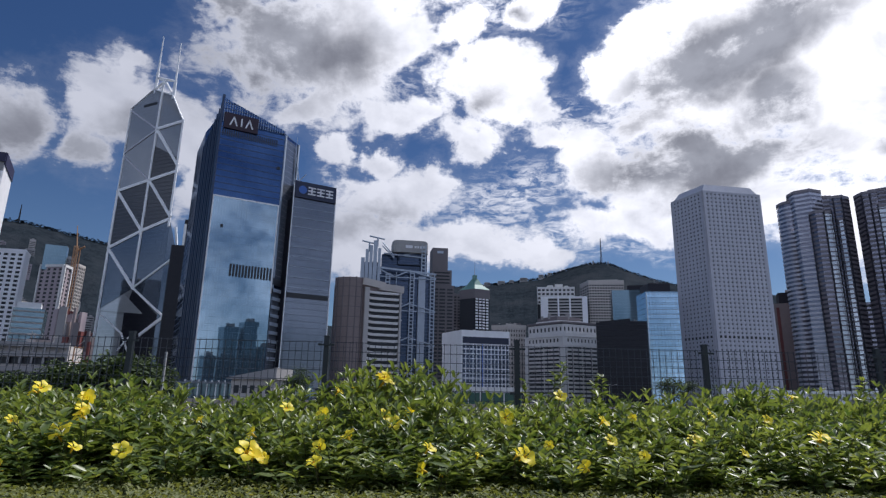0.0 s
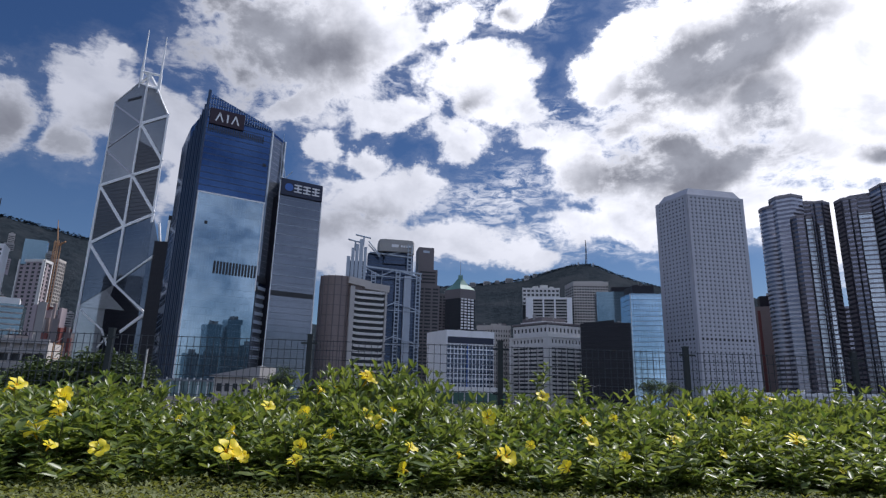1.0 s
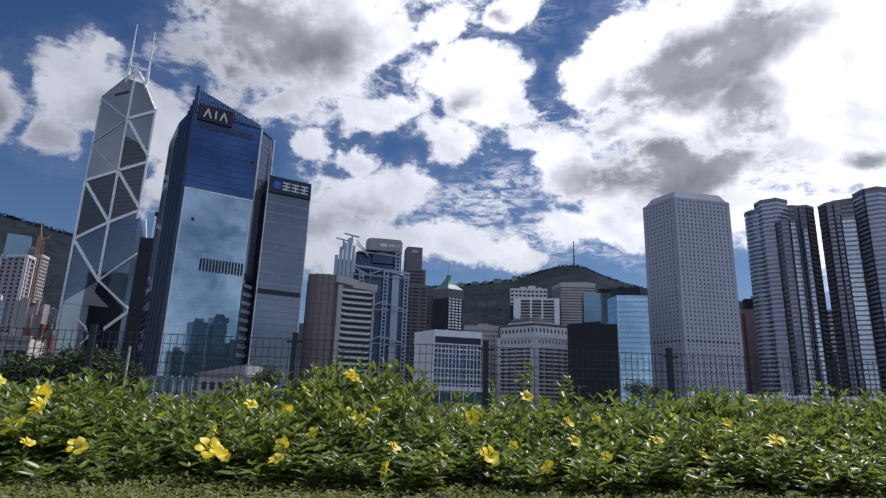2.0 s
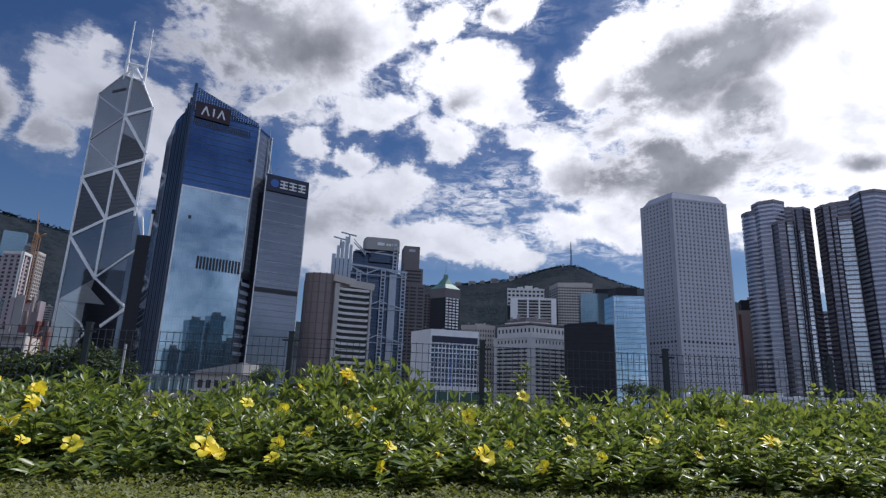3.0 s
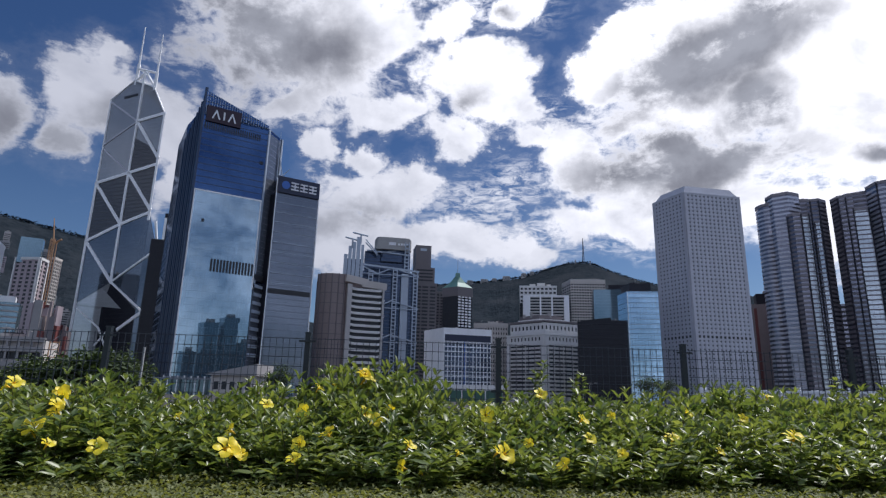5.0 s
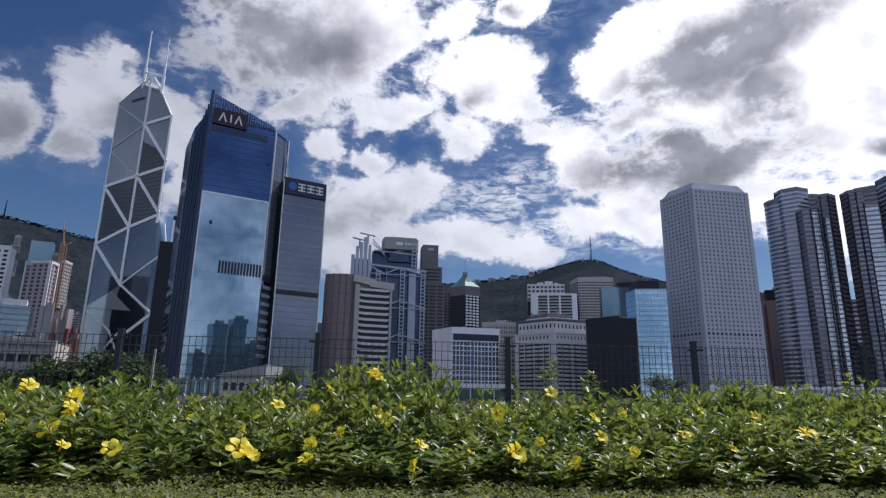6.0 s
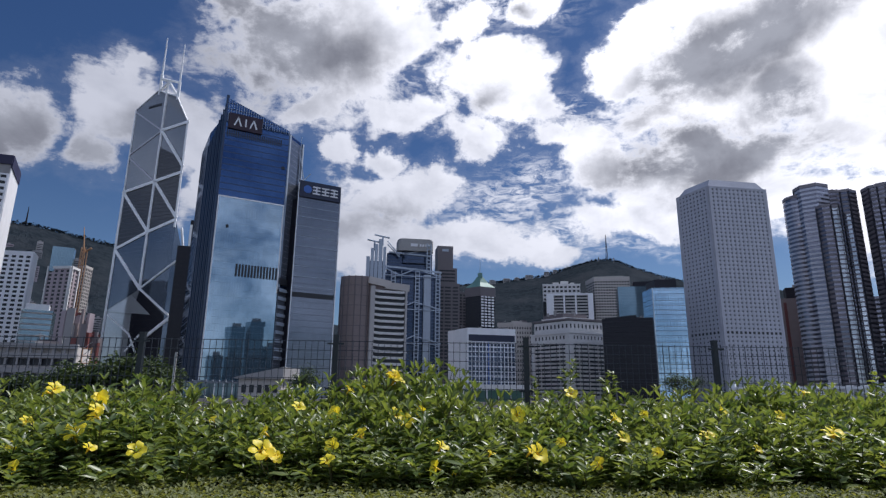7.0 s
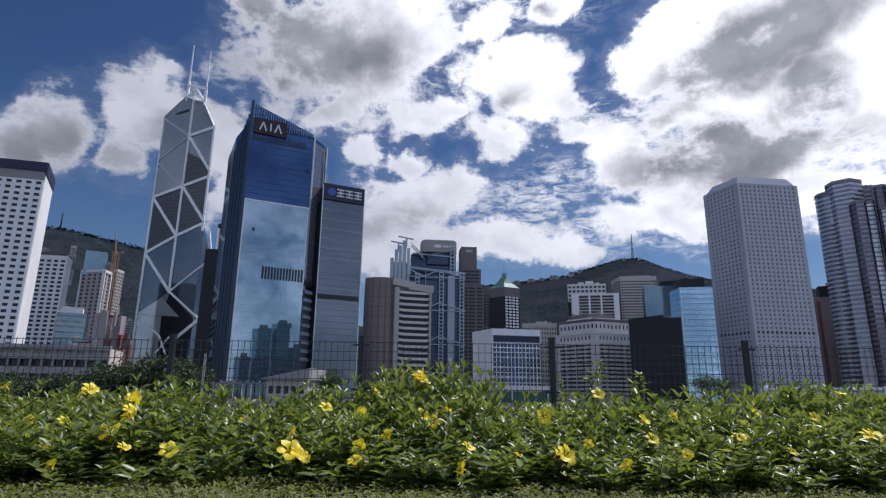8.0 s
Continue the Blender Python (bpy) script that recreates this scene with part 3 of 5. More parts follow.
def blue_tower():
    """Blue glass office tower with a light lower front, louvres and a sloping parapet."""
    L, R = P(-19.65, 365), P(-13.55, 372)
    F = Face(L, R)
    w = F.w
    S, CH = P(-20.95, 392), P(-12.15, 386)
    t = thing("blue_glass_tower", "blue mirrored glass office tower with a paler lower front", "skyscraper", (L.x, L.y, 0))
    back = Vector((-F.d.y, F.d.x)) * 40
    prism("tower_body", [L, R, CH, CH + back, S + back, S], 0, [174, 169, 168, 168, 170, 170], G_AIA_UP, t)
    # narrow fins that step down the flank
    G = Face(S, L)
    for i in range(9):
        s = G.w * i / 9
        G.box("flank_fin", t, M_FIN if i % 2 else M_NAVY, s, s + 0.9, 0, 160 + 2.6 * i, 0.0, 0.7)
    G.box("flank_fin", t, M_NAVY, G.w - 1.2, G.w, 0, 186, -0.5, 1.0)
    # glazed parapet, higher at one corner
    bm = bmesh.new()
    add_prism(bm, [F.at(0), F.at(w), F.at(w, -0.8), F.at(0, -0.8)], 167, [184, 170.5, 170.5, 184])
    bmesh.ops.recalc_face_normals(bm, faces=bm.faces)
    part("parapet", bm, G_AIA_UP, t, "glazed sloping parapet with fins")
    for i in range(26):
        s = w * (i + 0.5) / 26
        F.box("parapet_fin", t, M_STEELGREY, s - 0.12, s + 0.12, 168, 184 - 13.5 * (i + 0.5) / 26, 0.05, 0.6)
    # lower front; the brighter sky it mirrors is put into a lighter tint
    F.panel("lower_front", t, G_AIA_LO, 0.3, w - 0.2, 9, 118, 0.0, 1.2, "mirrored lower front tinted pale for the bright sky it reflects")
    F.box("front_trim", t, M_BAR, 0.0, w, 118, 118.9, 0.0, 1.4)
    F.box("front_trim", t, M_BAR, 0.0, 0.6, 9, 118, 0.0, 1.5)
    F.box("front_trim", t, M_BAR, w - 0.7, w - 0.1, 62, 118, 0.0, 1.5)
    # louvres
    for i in range(14):
        s = w * 0.35 + i * w * 0.64 / 14
        F.box("louvre", t, M_BLACK, s, s + 1.15, 70.0, 77.5, 1.2, 1.5)
    for i in range(26):
        s = 1.0 + i * (w - 5) / 26
        F.box("louvre", t, M_BLACK, s, s + 0.7, 158.5, 163, 0.0, 0.3)
    # sign
    F.box("sign_board", t, M_SIGNRED, 1.2, 22.0, 163.6, 174.0, 0.0, 1.2, "dark red sign board")
    sign_shapes(F, t, 4.5, 18.8, 166, 171.4, 1.2, "tbt", M_SIGNWHITE)
    # small dark openings
    F.box("vent", t, M_BLACK, 6.0, 7.6, 99, 101, 1.2, 1.4)
    F.box("vent", t, M_BLACK, w - 3.5, w - 1.5, 143, 145, 0.0, 0.3)
    # chamfer with pale vertical strips
    K = Face(R, CH)
    K.panel("chamfer", t, G_CCB, 0.2, K.w - 0.2, 70, 166, 0.0, 0.4)
    K.box("chamfer_strip", t, M_STEELGREY, 0.0, 1.2, 66, 168, 0.3, 1.0)
    K.box("chamfer_strip", t, M_STEELGREY, K.w - 1.2, K.w, 66, 168, 0.3, 1.0)
    K.panel("chamfer_base", t, G_CCB, 0.2, K.w * 0.8, 9, 66, 0.0, 0.6)
    for i in range(9):
        K.box("balcony_band", t, M_STEELGREY, 0.5, K.w * 0.7, 22 + i * 5.2, 24.0 + i * 5.2, 0.4, 1.4)
    K.box("plant_floor", t, M_BLACK, 0.0, K.w, 68, 72, 0.2, 1.2)
    K.box("plant_floor", t, M_BLACK, 0.0, K.w, 62, 65, 0.2, 1.2)
    # podium
    F.panel("podium", t, G_CCB, -3, w + 3, 0, 9, -1, 3)
    for i in range(14):
        s = -3 + (w + 6) * i / 13
        F.box("podium_column", t, M_STONE, s - 0.35, s + 0.35, 0, 9.5, 3.0, 3.6)


def sign_tower():
    """Grey-blue glass tower with a dark sign band."""
    L, R = P(-12.25, 376), P(-8.1, 384)
    F = Face(L, R)
    w = F.w
    t = thing("grey_glass_tower", "grey-blue glass office tower with a dark sign band on top", "skyscraper", (L.x, L.y, 0))
    prism("tower_body", wall_plan(L, R, 34), 0, 137, G_CCB, t)
    Face(P(-13.0, 381), L).panel("dark_recess", t, G_BLACK, 0, (L - P(-13.0, 381)).length, 0, 126, -10, 0.0)
    F.box("edge_strip", t, M_BAR, -0.2, 0.3, 0, 137, 0.0, 0.8)
    F.box("edge_strip", t, M_BAR, w - 0.4, w + 0.1, 10, 137, 0.0, 0.6)
    F.box("sign_board", t, M_SIGNNAVY, 0.6, w - 0.4, 127.5, 138.5, 0.0, 1.4, "navy sign board")
    sign_shapes(F, t, 2.6, w - 2.0, 130.2, 135.6, 1.4, "dkkk", M_SIGNWHITE)
    F.box("plant_band", t, M_BLACK, 0.8, w - 1.0, 61.5, 64.5, 0.0, 0.5)
    for i in range(9):
        F.box("floor_line", t, M_STEELGREY, 0.4, w - 0.4, 68 + i * 6.6, 68.3 + i * 6.6, 0.0, 0.2)
    a, b, c = F.at(1, -6), F.at(5, -8), F.at(9, -6)
    rod("mast", t, M_STEELGREY, (a.x, a.y, 137), (a.x, a.y, 172), 0.35, 0.15)
    rod("crane_arm", t, M_STEELGREY, (a.x, a.y, 158), (b.x, b.y, 142), 0.35)
    rod("crane_arm", t, M_STEELGREY, (b.x, b.y, 142), (c.x, c.y, 147), 0.3)
    rod("crane_arm", t, M_STEELGREY, (a.x, a.y, 142), (b.x, b.y, 142), 0.3)
    rod("crane_base", t, M_STEELGREY, (b.x, b.y, 136), (b.x, b.y, 142), 0.5)


def balcony_block():
    """Brown stone club building with a striped front of curved balconies."""
    L, N_, R = P(-7.65, 432), P(-4.5, 418), P(-1.15, 424)
    t = thing("balcony_building", "brown stone block with stacked white curved balconies", "building", (N_.x, N_.y, 0))
    prism("stone_block", quad_plan(L, N_, R)[:3] + [L + Vector((0, 30)), ][:1], 0, 81, M_BROWN, t)
    bm = bmesh.new()
    c = L + (N_ - L) * 0.52
    add_prism(bm, [c + Vector((math.cos(a) * 11.5, math.sin(a) * 8)) for a in [2 * math.pi * i / 28 for i in range(28)]], 0, 85)
    bmesh.ops.recalc_face_normals(bm, faces=bm.faces)
    part("round_stair_tower", bm, M_BROWN, t)
    for k in range(11):
        prism("stone_course", [c + Vector((math.cos(a) * 11.65, math.sin(a) * 8.15)) for a in [2 * math.pi * i / 28 for i in range(28)]], 6 + k * 7.2, 6.5 + k * 7.2, M_GREYBROWN, t)
    for k in range(7):
        a = math.pi * (1.1 + 0.13 * k)
        p = c + Vector((math.cos(a) * 11.6, math.sin(a) * 8.1))
        rod("stone_rib", t, M_GREYBROWN, (p.x, p.y, 0), (p.x, p.y, 85.3), 0.4)
    F = Face(N_, R)
    w = F.w
    F.box("dark_front", t, M_WINDOW, 1.5, w - 1.2, 4, 76, -0.3, 0.25)
    F.box("corner_wall", t, M_GREYSTONE, -1.6, 1.6, 0, 78, -0.5, 2.2)
    F.box("corner_wall", t, M_GREYSTONE, w - 1.4, w, 0, 77, -0.5, 2.2)
    F.bar("coping", t, M_BEIGE, -1.6, 82, w * 0.45, 80, 5.0, -0.5, 2.3)
    F.bar("coping", t, M_BEIGE, w * 0.4, 79, w, 78, 5.0, -0.5, 2.2)
    for i in range(17):
        z = 5.5 + i * 4.25
        bm = bmesh.new()
        prof = []
        n = 10
        for k in range(n + 1):
            f = k / n
            s = 1.8 + (w - 3.4) * f
            dip = 1.3 * min(1.0, max(0.0, 1 - f / 0.14)) + 1.0 * min(1.0, max(0.0, 1 - (1 - f) / 0.10))
            prof.append((s, z + dip * 0.45, 2.4 - dip * 0.9))
        up = [bm.verts.new((*F.at(s, o), zz + 1.75)) for s, zz, o in prof]
        lo = [bm.verts.new((*F.at(s, o - 0.1), zz)) for s, zz, o in prof]
        bk = [bm.verts.new((*F.at(s, 0.2), zz)) for s, zz, o in prof]
        bt = [bm.verts.new((*F.at(s, o - 0.35), zz + 1.75)) for s, zz, o in prof]
        for k in range(n):
            for p, q in ((up, lo), (lo, bk), (bt, up)):
                bm.faces.new((p[k], q[k], q[k + 1], p[k + 1]))
        bmesh.ops.recalc_face_normals(bm, faces=bm.faces)
        part("balcony", bm, M_STONE, t)
    for i in range(1, 9):
        G = Face(L, N_)
        G.box("joint", t, M_GREYBROWN, 0.5, G.w - 0.5, i * 9.0, i * 9.0 + 0.5, 0.0, 0.15)


def truss_bank():
    """Grey steel and glass bank with exposed ladder masts and hanger trusses."""
    L, R = P(-5.2, 660), P(2.2, 667)
    F = Face(L, R)
    w = F.w
    t = thing("truss_building", "grey steel bank tower with exposed masts and hanger trusses", "skyscraper", (L.x, L.y, 0))

    def s_of(az):
        return (P(az, 664) - L).dot(F.d)
    prism("tower_body", wall_plan(F.at(s_of(-3.4), -4), F.at(s_of(2.1), -4), 50), 0, 140, G_HSBC, t)
    prism("upper_body", wall_plan(F.at(s_of(-3.2), -6), F.at(s_of(1.4), -6), 40), 140, 164, G_HSBC, t)
    prism("service_tower", wall_plan(F.at(s_of(-5.2), 2), F.at(s_of(-3.6), 2), 20), 0, 152, G_HSBC, t)
    for i, (a0, a1, h) in enumerate(((-5.25, -4.9, 156), (-4.84, -4.52, 166), (-4.46, -4.14, 171), (-4.08, -3.7, 177), (-3.62, -3.35, 168))):
        F.box("service_shaft", t, M_STEELGREY, s_of(a0), s_of(a1), 90, h, 2.0, 6.0)
    # masts of four posts with rungs
    for az, top, z0 in ((-3.6, 150, 60), (-0.15, 142, 0), (0.95, 175, 140), (1.9, 140, 0), (-2.55, 140, 60)):
        s = s_of(az)
        for ds in (-2.2, 2.2):
            F.box("mast_post", t, M_STEELGREY, s + ds - 0.55, s + ds + 0.55, z0, top, 3.0, 4.4)
        z = z0 + 2
        while z < top:
            F.box("mast_rung", t, M_STEELGREY, s - 2.2, s + 2.2, z, z + 1.1, 3.1, 4.2)
            z += 4.2
    # hanger trusses
    for z in (136, 98, 60, 22):
        a, m, b, c = s_of(-3.4), s_of(-1.9), s_of(-0.4), s_of(2.2)
        F.bar("hanger", t, M_STEELGREY, m, z, b, z + 8, 1.2, 3.4, 4.4)
        F.bar("hanger", t, M_STEELGREY, a, z + 8, m, z, 1.2, 3.4, 4.4)
        F.bar("hanger", t, M_STEELGREY, b, z + 8, c, z, 1.2, 3.4, 4.4)
        F.bar("chord", t, M_STEELGREY, a, z, c, z - 1, 0.9, 3.2, 4.0)
    F.bar("chord", t, M_STEELGREY, s_of(-3.4), 146, s_of(2.2), 141, 2.0, 3.0, 4.4)
    F.bar("chord", t, M_STEELGREY, s_of(-3.0), 164, s_of(1.2), 161, 1.6, -3.0, -1.0)
    F.bar("hanger", t, M_STEELGREY, s_of(-1.6), 162, s_of(0.8), 168, 1.0, -2.0, -1.0)
    for k in range(5):
        F.box("suspension_rod", t, M_STEELGREY, s_of(-1.75) + k * 0.01, s_of(-1.75) + 0.6, 24 + k * 24, 46 + k * 24, 3.2, 3.8)
    for z in range(30, 138, 19):
        F.box("light_floor", t, M_BAR, s_of(-2.6), s_of(-1.0), z, z + 1.0, -4.0, -3.4)
    F.box("side_pier", t, M_STEELGREY, s_of(0.5), s_of(1.2), 0, 138, -4, 2.6)
    # rounded crown block
    bm = bmesh.new()
    n = 12
    plan = []
    q = [F.at(s_of(-2.2), 2), F.at(s_of(1.45), 2), F.at(s_of(1.45), -26), F.at(s_of(-2.2), -26)]
    cen = (q[0] + q[2]) / 2
    for i in range(4):
        p0, p1, p2 = q[i - 1], q[i], q[(i + 1) % 4]
        a, b = p1 + (p0 - p1).normalized() * 7, p1 + (p2 - p1).normalized() * 7
        for k in range(5):
            f = k / 4
            plan.append(a * (1 - f) ** 2 + p1 * 2 * f * (1 - f) + b * f * f)
    add_prism(bm, plan, 166, 179)
    add_prism(bm, [cen + (p - cen) * 0.94 for p in plan], 179, 180.5)
    prism("crown_neck", [cen + (p - cen) * 0.72 for p in plan], 152, 166, G_HSBC, t)
    bmesh.ops.recalc_face_normals(bm, faces=bm.faces)
    part("crown_block", bm, M_CROWN, t, "rounded warm grey crown block")
    F.box("sign_shape", t, M_SIGNWHITE, s_of(-0.9), s_of(-0.2), 171, 174.5, 2.05, 2.4)
    for i in range(4):
        F.box("sign_shape", t, M_SIGNWHITE, s_of(0.0) + i * 3.2, s_of(0.0) + i * 3.2 + 2.3, 171.2, 173.8, 2.05, 2.4)
    # roof cranes
    for az, z, ln in ((-4.5, 174, 14), (-3.7, 180, 16)):
        p = F.at(s_of(az), 3)
        rod("crane_post", t, M_STEELGREY, (p.x, p.y, z - 10), (p.x, p.y, z + 1), 1.1)
        a, b = F.at(s_of(az) - ln * 0.6, 3), F.at(s_of(az) + ln * 0.5, 3)
        rod("crane_jib", t, M_STEELGREY, (a.x, a.y, z + 2.5), (b.x, b.y, z - 0.5), 1.0)
    a, b = F.at(s_of(-3.2), 2), F.at(s_of(-2.0), 2)
    rod("stay", t, M_STEELGREY, (a.x, a.y, 176), (b.x, b.y, 160), 0.7)
    rod("stay", t, M_STEELGREY, (a.x, a.y, 172), (b.x, b.y, 158), 0.7)


def stepped_tower():
    """Slim grey-brown stepped tower."""
    L, R = P(1.85, 709), P(3.4, 712)
    F = Face(L, R)
    t = thing("stepped_tower", "slim grey-brown granite tower with stepped sides", "skyscraper", (L.x, L.y, 0))
    prism("shaft", wall_plan(L, R, 24), 0, 185, M_GREYBROWN, t)
    W2 = Face(P(1.8, 705), P(3.8, 708))
    prism("shoulder", wall_plan(W2.l, W2.r, 30), 0, 156, M_GREYBROWN, t)
    W3 = Face(P(1.8, 701), P(4.05, 704))
    prism("shoulder", wall_plan(W3.l, W3.r, 34), 0, 136, M_GREYBROWN, t)
    for j in range(30):
        for a, b in ((0.08, 0.30), (0.36, 0.62), (0.70, 0.94)):
            W3.box("window", t, M_WINDOW, W3.w * a, W3.w * b, 8 + j * 4.2, 10.2 + j * 4.2, -0.2, 0.1)
    for j in range(4):
        W2.box("window", t, M_WINDOW, W2.w * 0.1, W2.w * 0.9, 139 + j * 4.2, 141 + j * 4.2, -0.2, 0.1)
    F.box("sign_shape", t, M_STEELGREY, F.w * 0.3, F.w * 0.7, 178, 181, 0.0, 0.3)


def pyramid_tower():
    """Dark tower with a green pyramid roof and a spire."""
    L, N_, R = P(4.65, 815), P(6.1, 800), P(7.52, 812)
    t = thing("pyramid_roof_tower", "dark office tower with a green pyramid roof and spire", "skyscraper", (N_.x, N_.y, 0))
    plan = quad_plan(L, N_, R)
    prism("tower_body", plan, 0, 140, G_BLACK, t)
    cen = (L + R) / 2
    prism("cornice", [cen + (p - cen) * 1.04 for p in plan], 138, 151, M_GREYBROWN, t)
    bm = bmesh.new()
    base = [bm.verts.new((*(cen + (p - cen) * 1.05), 151)) for p in plan]
    mid = [bm.verts.new((*(cen + (p - cen) * 0.55), 158)) for p in plan]
    top = [bm.verts.new((*(cen + (p - cen) * 0.2), 167)) for p in plan]
    for a, b in ((base, mid), (mid, top)):
        for i in range(4):
            bm.faces.new((a[i], a[(i + 1) % 4], b[(i + 1) % 4], b[i]))
    bm.faces.new(top)
    bm.faces.new(base[::-1])
    bmesh.ops.recalc_face_normals(bm, faces=bm.faces)
    part("pyramid_roof", bm, M_GREENROOF, t, "green copper pyramid roof")
    axis_block("lantern", t, M_GREENROOF, cen.x, cen.y, 166, 172, 6, 6)
    rod("spire", t, M_STEELGREY, (cen.x, cen.y, 171), (cen.x, cen.y, 192), 0.7, 0.2)
    F = Face(N_, R)
    # bright windows are plain white panels; the brightness is only in their colour
    for i in range(4):
        for j in range(11):
            F.box("lit_window", t, M_BAR, F.w * (0.05 + 0.24 * i), F.w * (0.22 + 0.24 * i), 96 + j * 4, 98.4 + j * 4, -0.2, 0.15)


def grid_tower(name, label, L, N_, R, z, wall, cols, rows, pier=0.9, band=1.8, z0=3.0, parapet=3.0, both=True, glass=None, category="building"):
    """A block whose two seen fronts are a grid of piers and spandrels before dark glass."""
    t = thing(name, label, category, (N_.x, N_.y, 0))
    deep = ((L + R) / 2).normalized() * 24
    prism("core", [L, N_, R, R + deep, L + deep], 0, z - 0.3, glass or M_WINDOW, t)
    for F, c in ((Face(L, N_), cols[0]), (Face(N_, R), cols[1])):
        if c:
            F.grid(t, wall, z0, z - parapet, c, rows, pier, band)
        else:
            F.box("blank_wall", t, wall, 0, F.w, 0, z, 0.0, 0.5)
        F.box("base_wall", t, wall, 0.0, F.w, 0, z0, 0.0, 0.5)
        F.box("parapet", t, wall, -0.4, F.w + 0.4, z - parapet, z, 0.0, 0.7)
    return t


def round_window_tower():
    """Pale metal-clad tower pierced by round windows."""
    L, N_, R = P(25.12, 528), P(27.86, 505), P(32.5, 536)
    t = thing("round_window_tower", "pale grey metal-clad tower with rows of round windows", "skyscraper", (N_.x, N_.y, 0))
    plan = quad_plan(L, N_, R)
    prism("core", [p for p in plan], 0, 171, M_ROUND, t)
    cen = (L + R) / 2
    bm = bmesh.new()
    base = [bm.verts.new((*p, 171.4)) for p in plan]
    top = [bm.verts.new((*(cen + (p - cen) * 0.80), 179.5)) for p in plan]
    for i in range(4):
        bm.faces.new((base[i], base[(i + 1) % 4], top[(i + 1) % 4], top[i]))
    bm.faces.new(top)
    bmesh.ops.recalc_face_normals(bm, faces=bm.faces)
    part("hipped_roof", bm, M_ALU, t)
    for F, cols in ((Face(L, N_), 8), (Face(N_, R), 13)):
        edge = 1.9
        dw, dh = (F.w - 2 * edge) / cols, 3.35
        rows = 50
        bm = bmesh.new()
        verts = {}

        def vat(s, z, o):
            k = (round(s, 3), round(z, 3), o)
            if k not in verts:
                verts[k] = bm.verts.new((*F.at(s, o), z))
            return verts[k]
        for i in range(cols):
            for j in range(rows):
                c, zc = edge + dw * (i + 0.5), 4.0 + dh * (j + 0.5)
                r = 0.92
                ring, rim, deep = [], [], []
                for k in range(8):
                    a = math.pi / 4 * k
                    ca, sa = math.cos(a), math.sin(a)
                    m = max(abs(ca), abs(sa))
                    ring.append(vat(c + ca / m * dw / 2, zc + sa / m * dh / 2, 0.7))
                    rim.append(vat(c + r * ca, zc + r * sa, 0.7))
                    deep.append(vat(c + r * ca, zc + r * sa, 0.05))
                for k in range(8):
                    q = (k + 1) % 8
                    bm.faces.new((ring[k], ring[q], rim[q], rim[k]))
                    bm.faces.new((rim[k], rim[q], deep[q], deep[k]))
        ob = part("pierced_wall", bm, M_ALU, t)
        ob["kind"] = "stuff"
        for a, b in ((0, edge), (F.w - edge, F.w)):
            F.box("corner_pier", t, M_ALU, a, b, 0, 171.5, 0.0, 1.2 if a == 0 else 0.9)
        F.box("base_wall", t, M_ALU, 0, F.w, 0, 4.0, 0.0, 0.7)
        F.box("parapet", t, M_ALU, 0, F.w, 4.0 + rows * dh, 172.6, 0.0, 0.9)
        # a darker row of plant-room openings, and a few dark windows
        for i in range(cols):
            c = edge + dw * (i + 0.5)
            F.box("plant_opening", t, M_BLACK, c - 0.95, c + 0.95, 4 + dh * 14.2, 4 + dh * 14.8, 0.06, 0.72 + 0.08 * (cols > 10))


def ring_bands(name, plan, z0, z1, step, height, out, mat, parent):
    """Spandrel rings that stand proud of a bay at every storey, as one part."""
    bm = bmesh.new()
    cen = sum(plan, Vector((0, 0))) / len(plan)
    wide = [p + (p - cen).normalized() * out for p in plan]
    z = z0
    while z + height < z1:
        add_prism(bm, wide, z, z + height)
        z += step
    bmesh.ops.recalc_face_normals(bm, faces=bm.faces)
    ob = part(name, bm, mat, parent)
    ob["kind"] = "stuff"


def bay(t, name, plan, top, kind):
    """One glazed bay of a tower with its spandrel rings and a flat cap."""
    glass, band, height = {"silver": (G_EXDEEP, M_SILVER, 1.9), "bronze": (G_EXDEEP, M_BRONZE, 2.0), "bright": (G_EXBRIGHT, M_BRONZE, 1.1)}[kind]
    prism(name, plan, 0, top - 2.6, glass, t)
    ring_bands("banding", plan, 3.0, top - 3.0, 3.95, height, 0.35, band, t)
    cen = sum(plan, Vector((0, 0))) / len(plan)
    prism("cap", [p + (p - cen).normalized() * 0.5 for p in plan], top - 2.6, top, M_BRONZE, t)


def back_of(front, depth):
    """A plan whose seen corners are given left to right, closed behind."""
    away = sum(front, Vector((0, 0))).normalized() * depth
    return front + [p + away for p in front[::-1]]


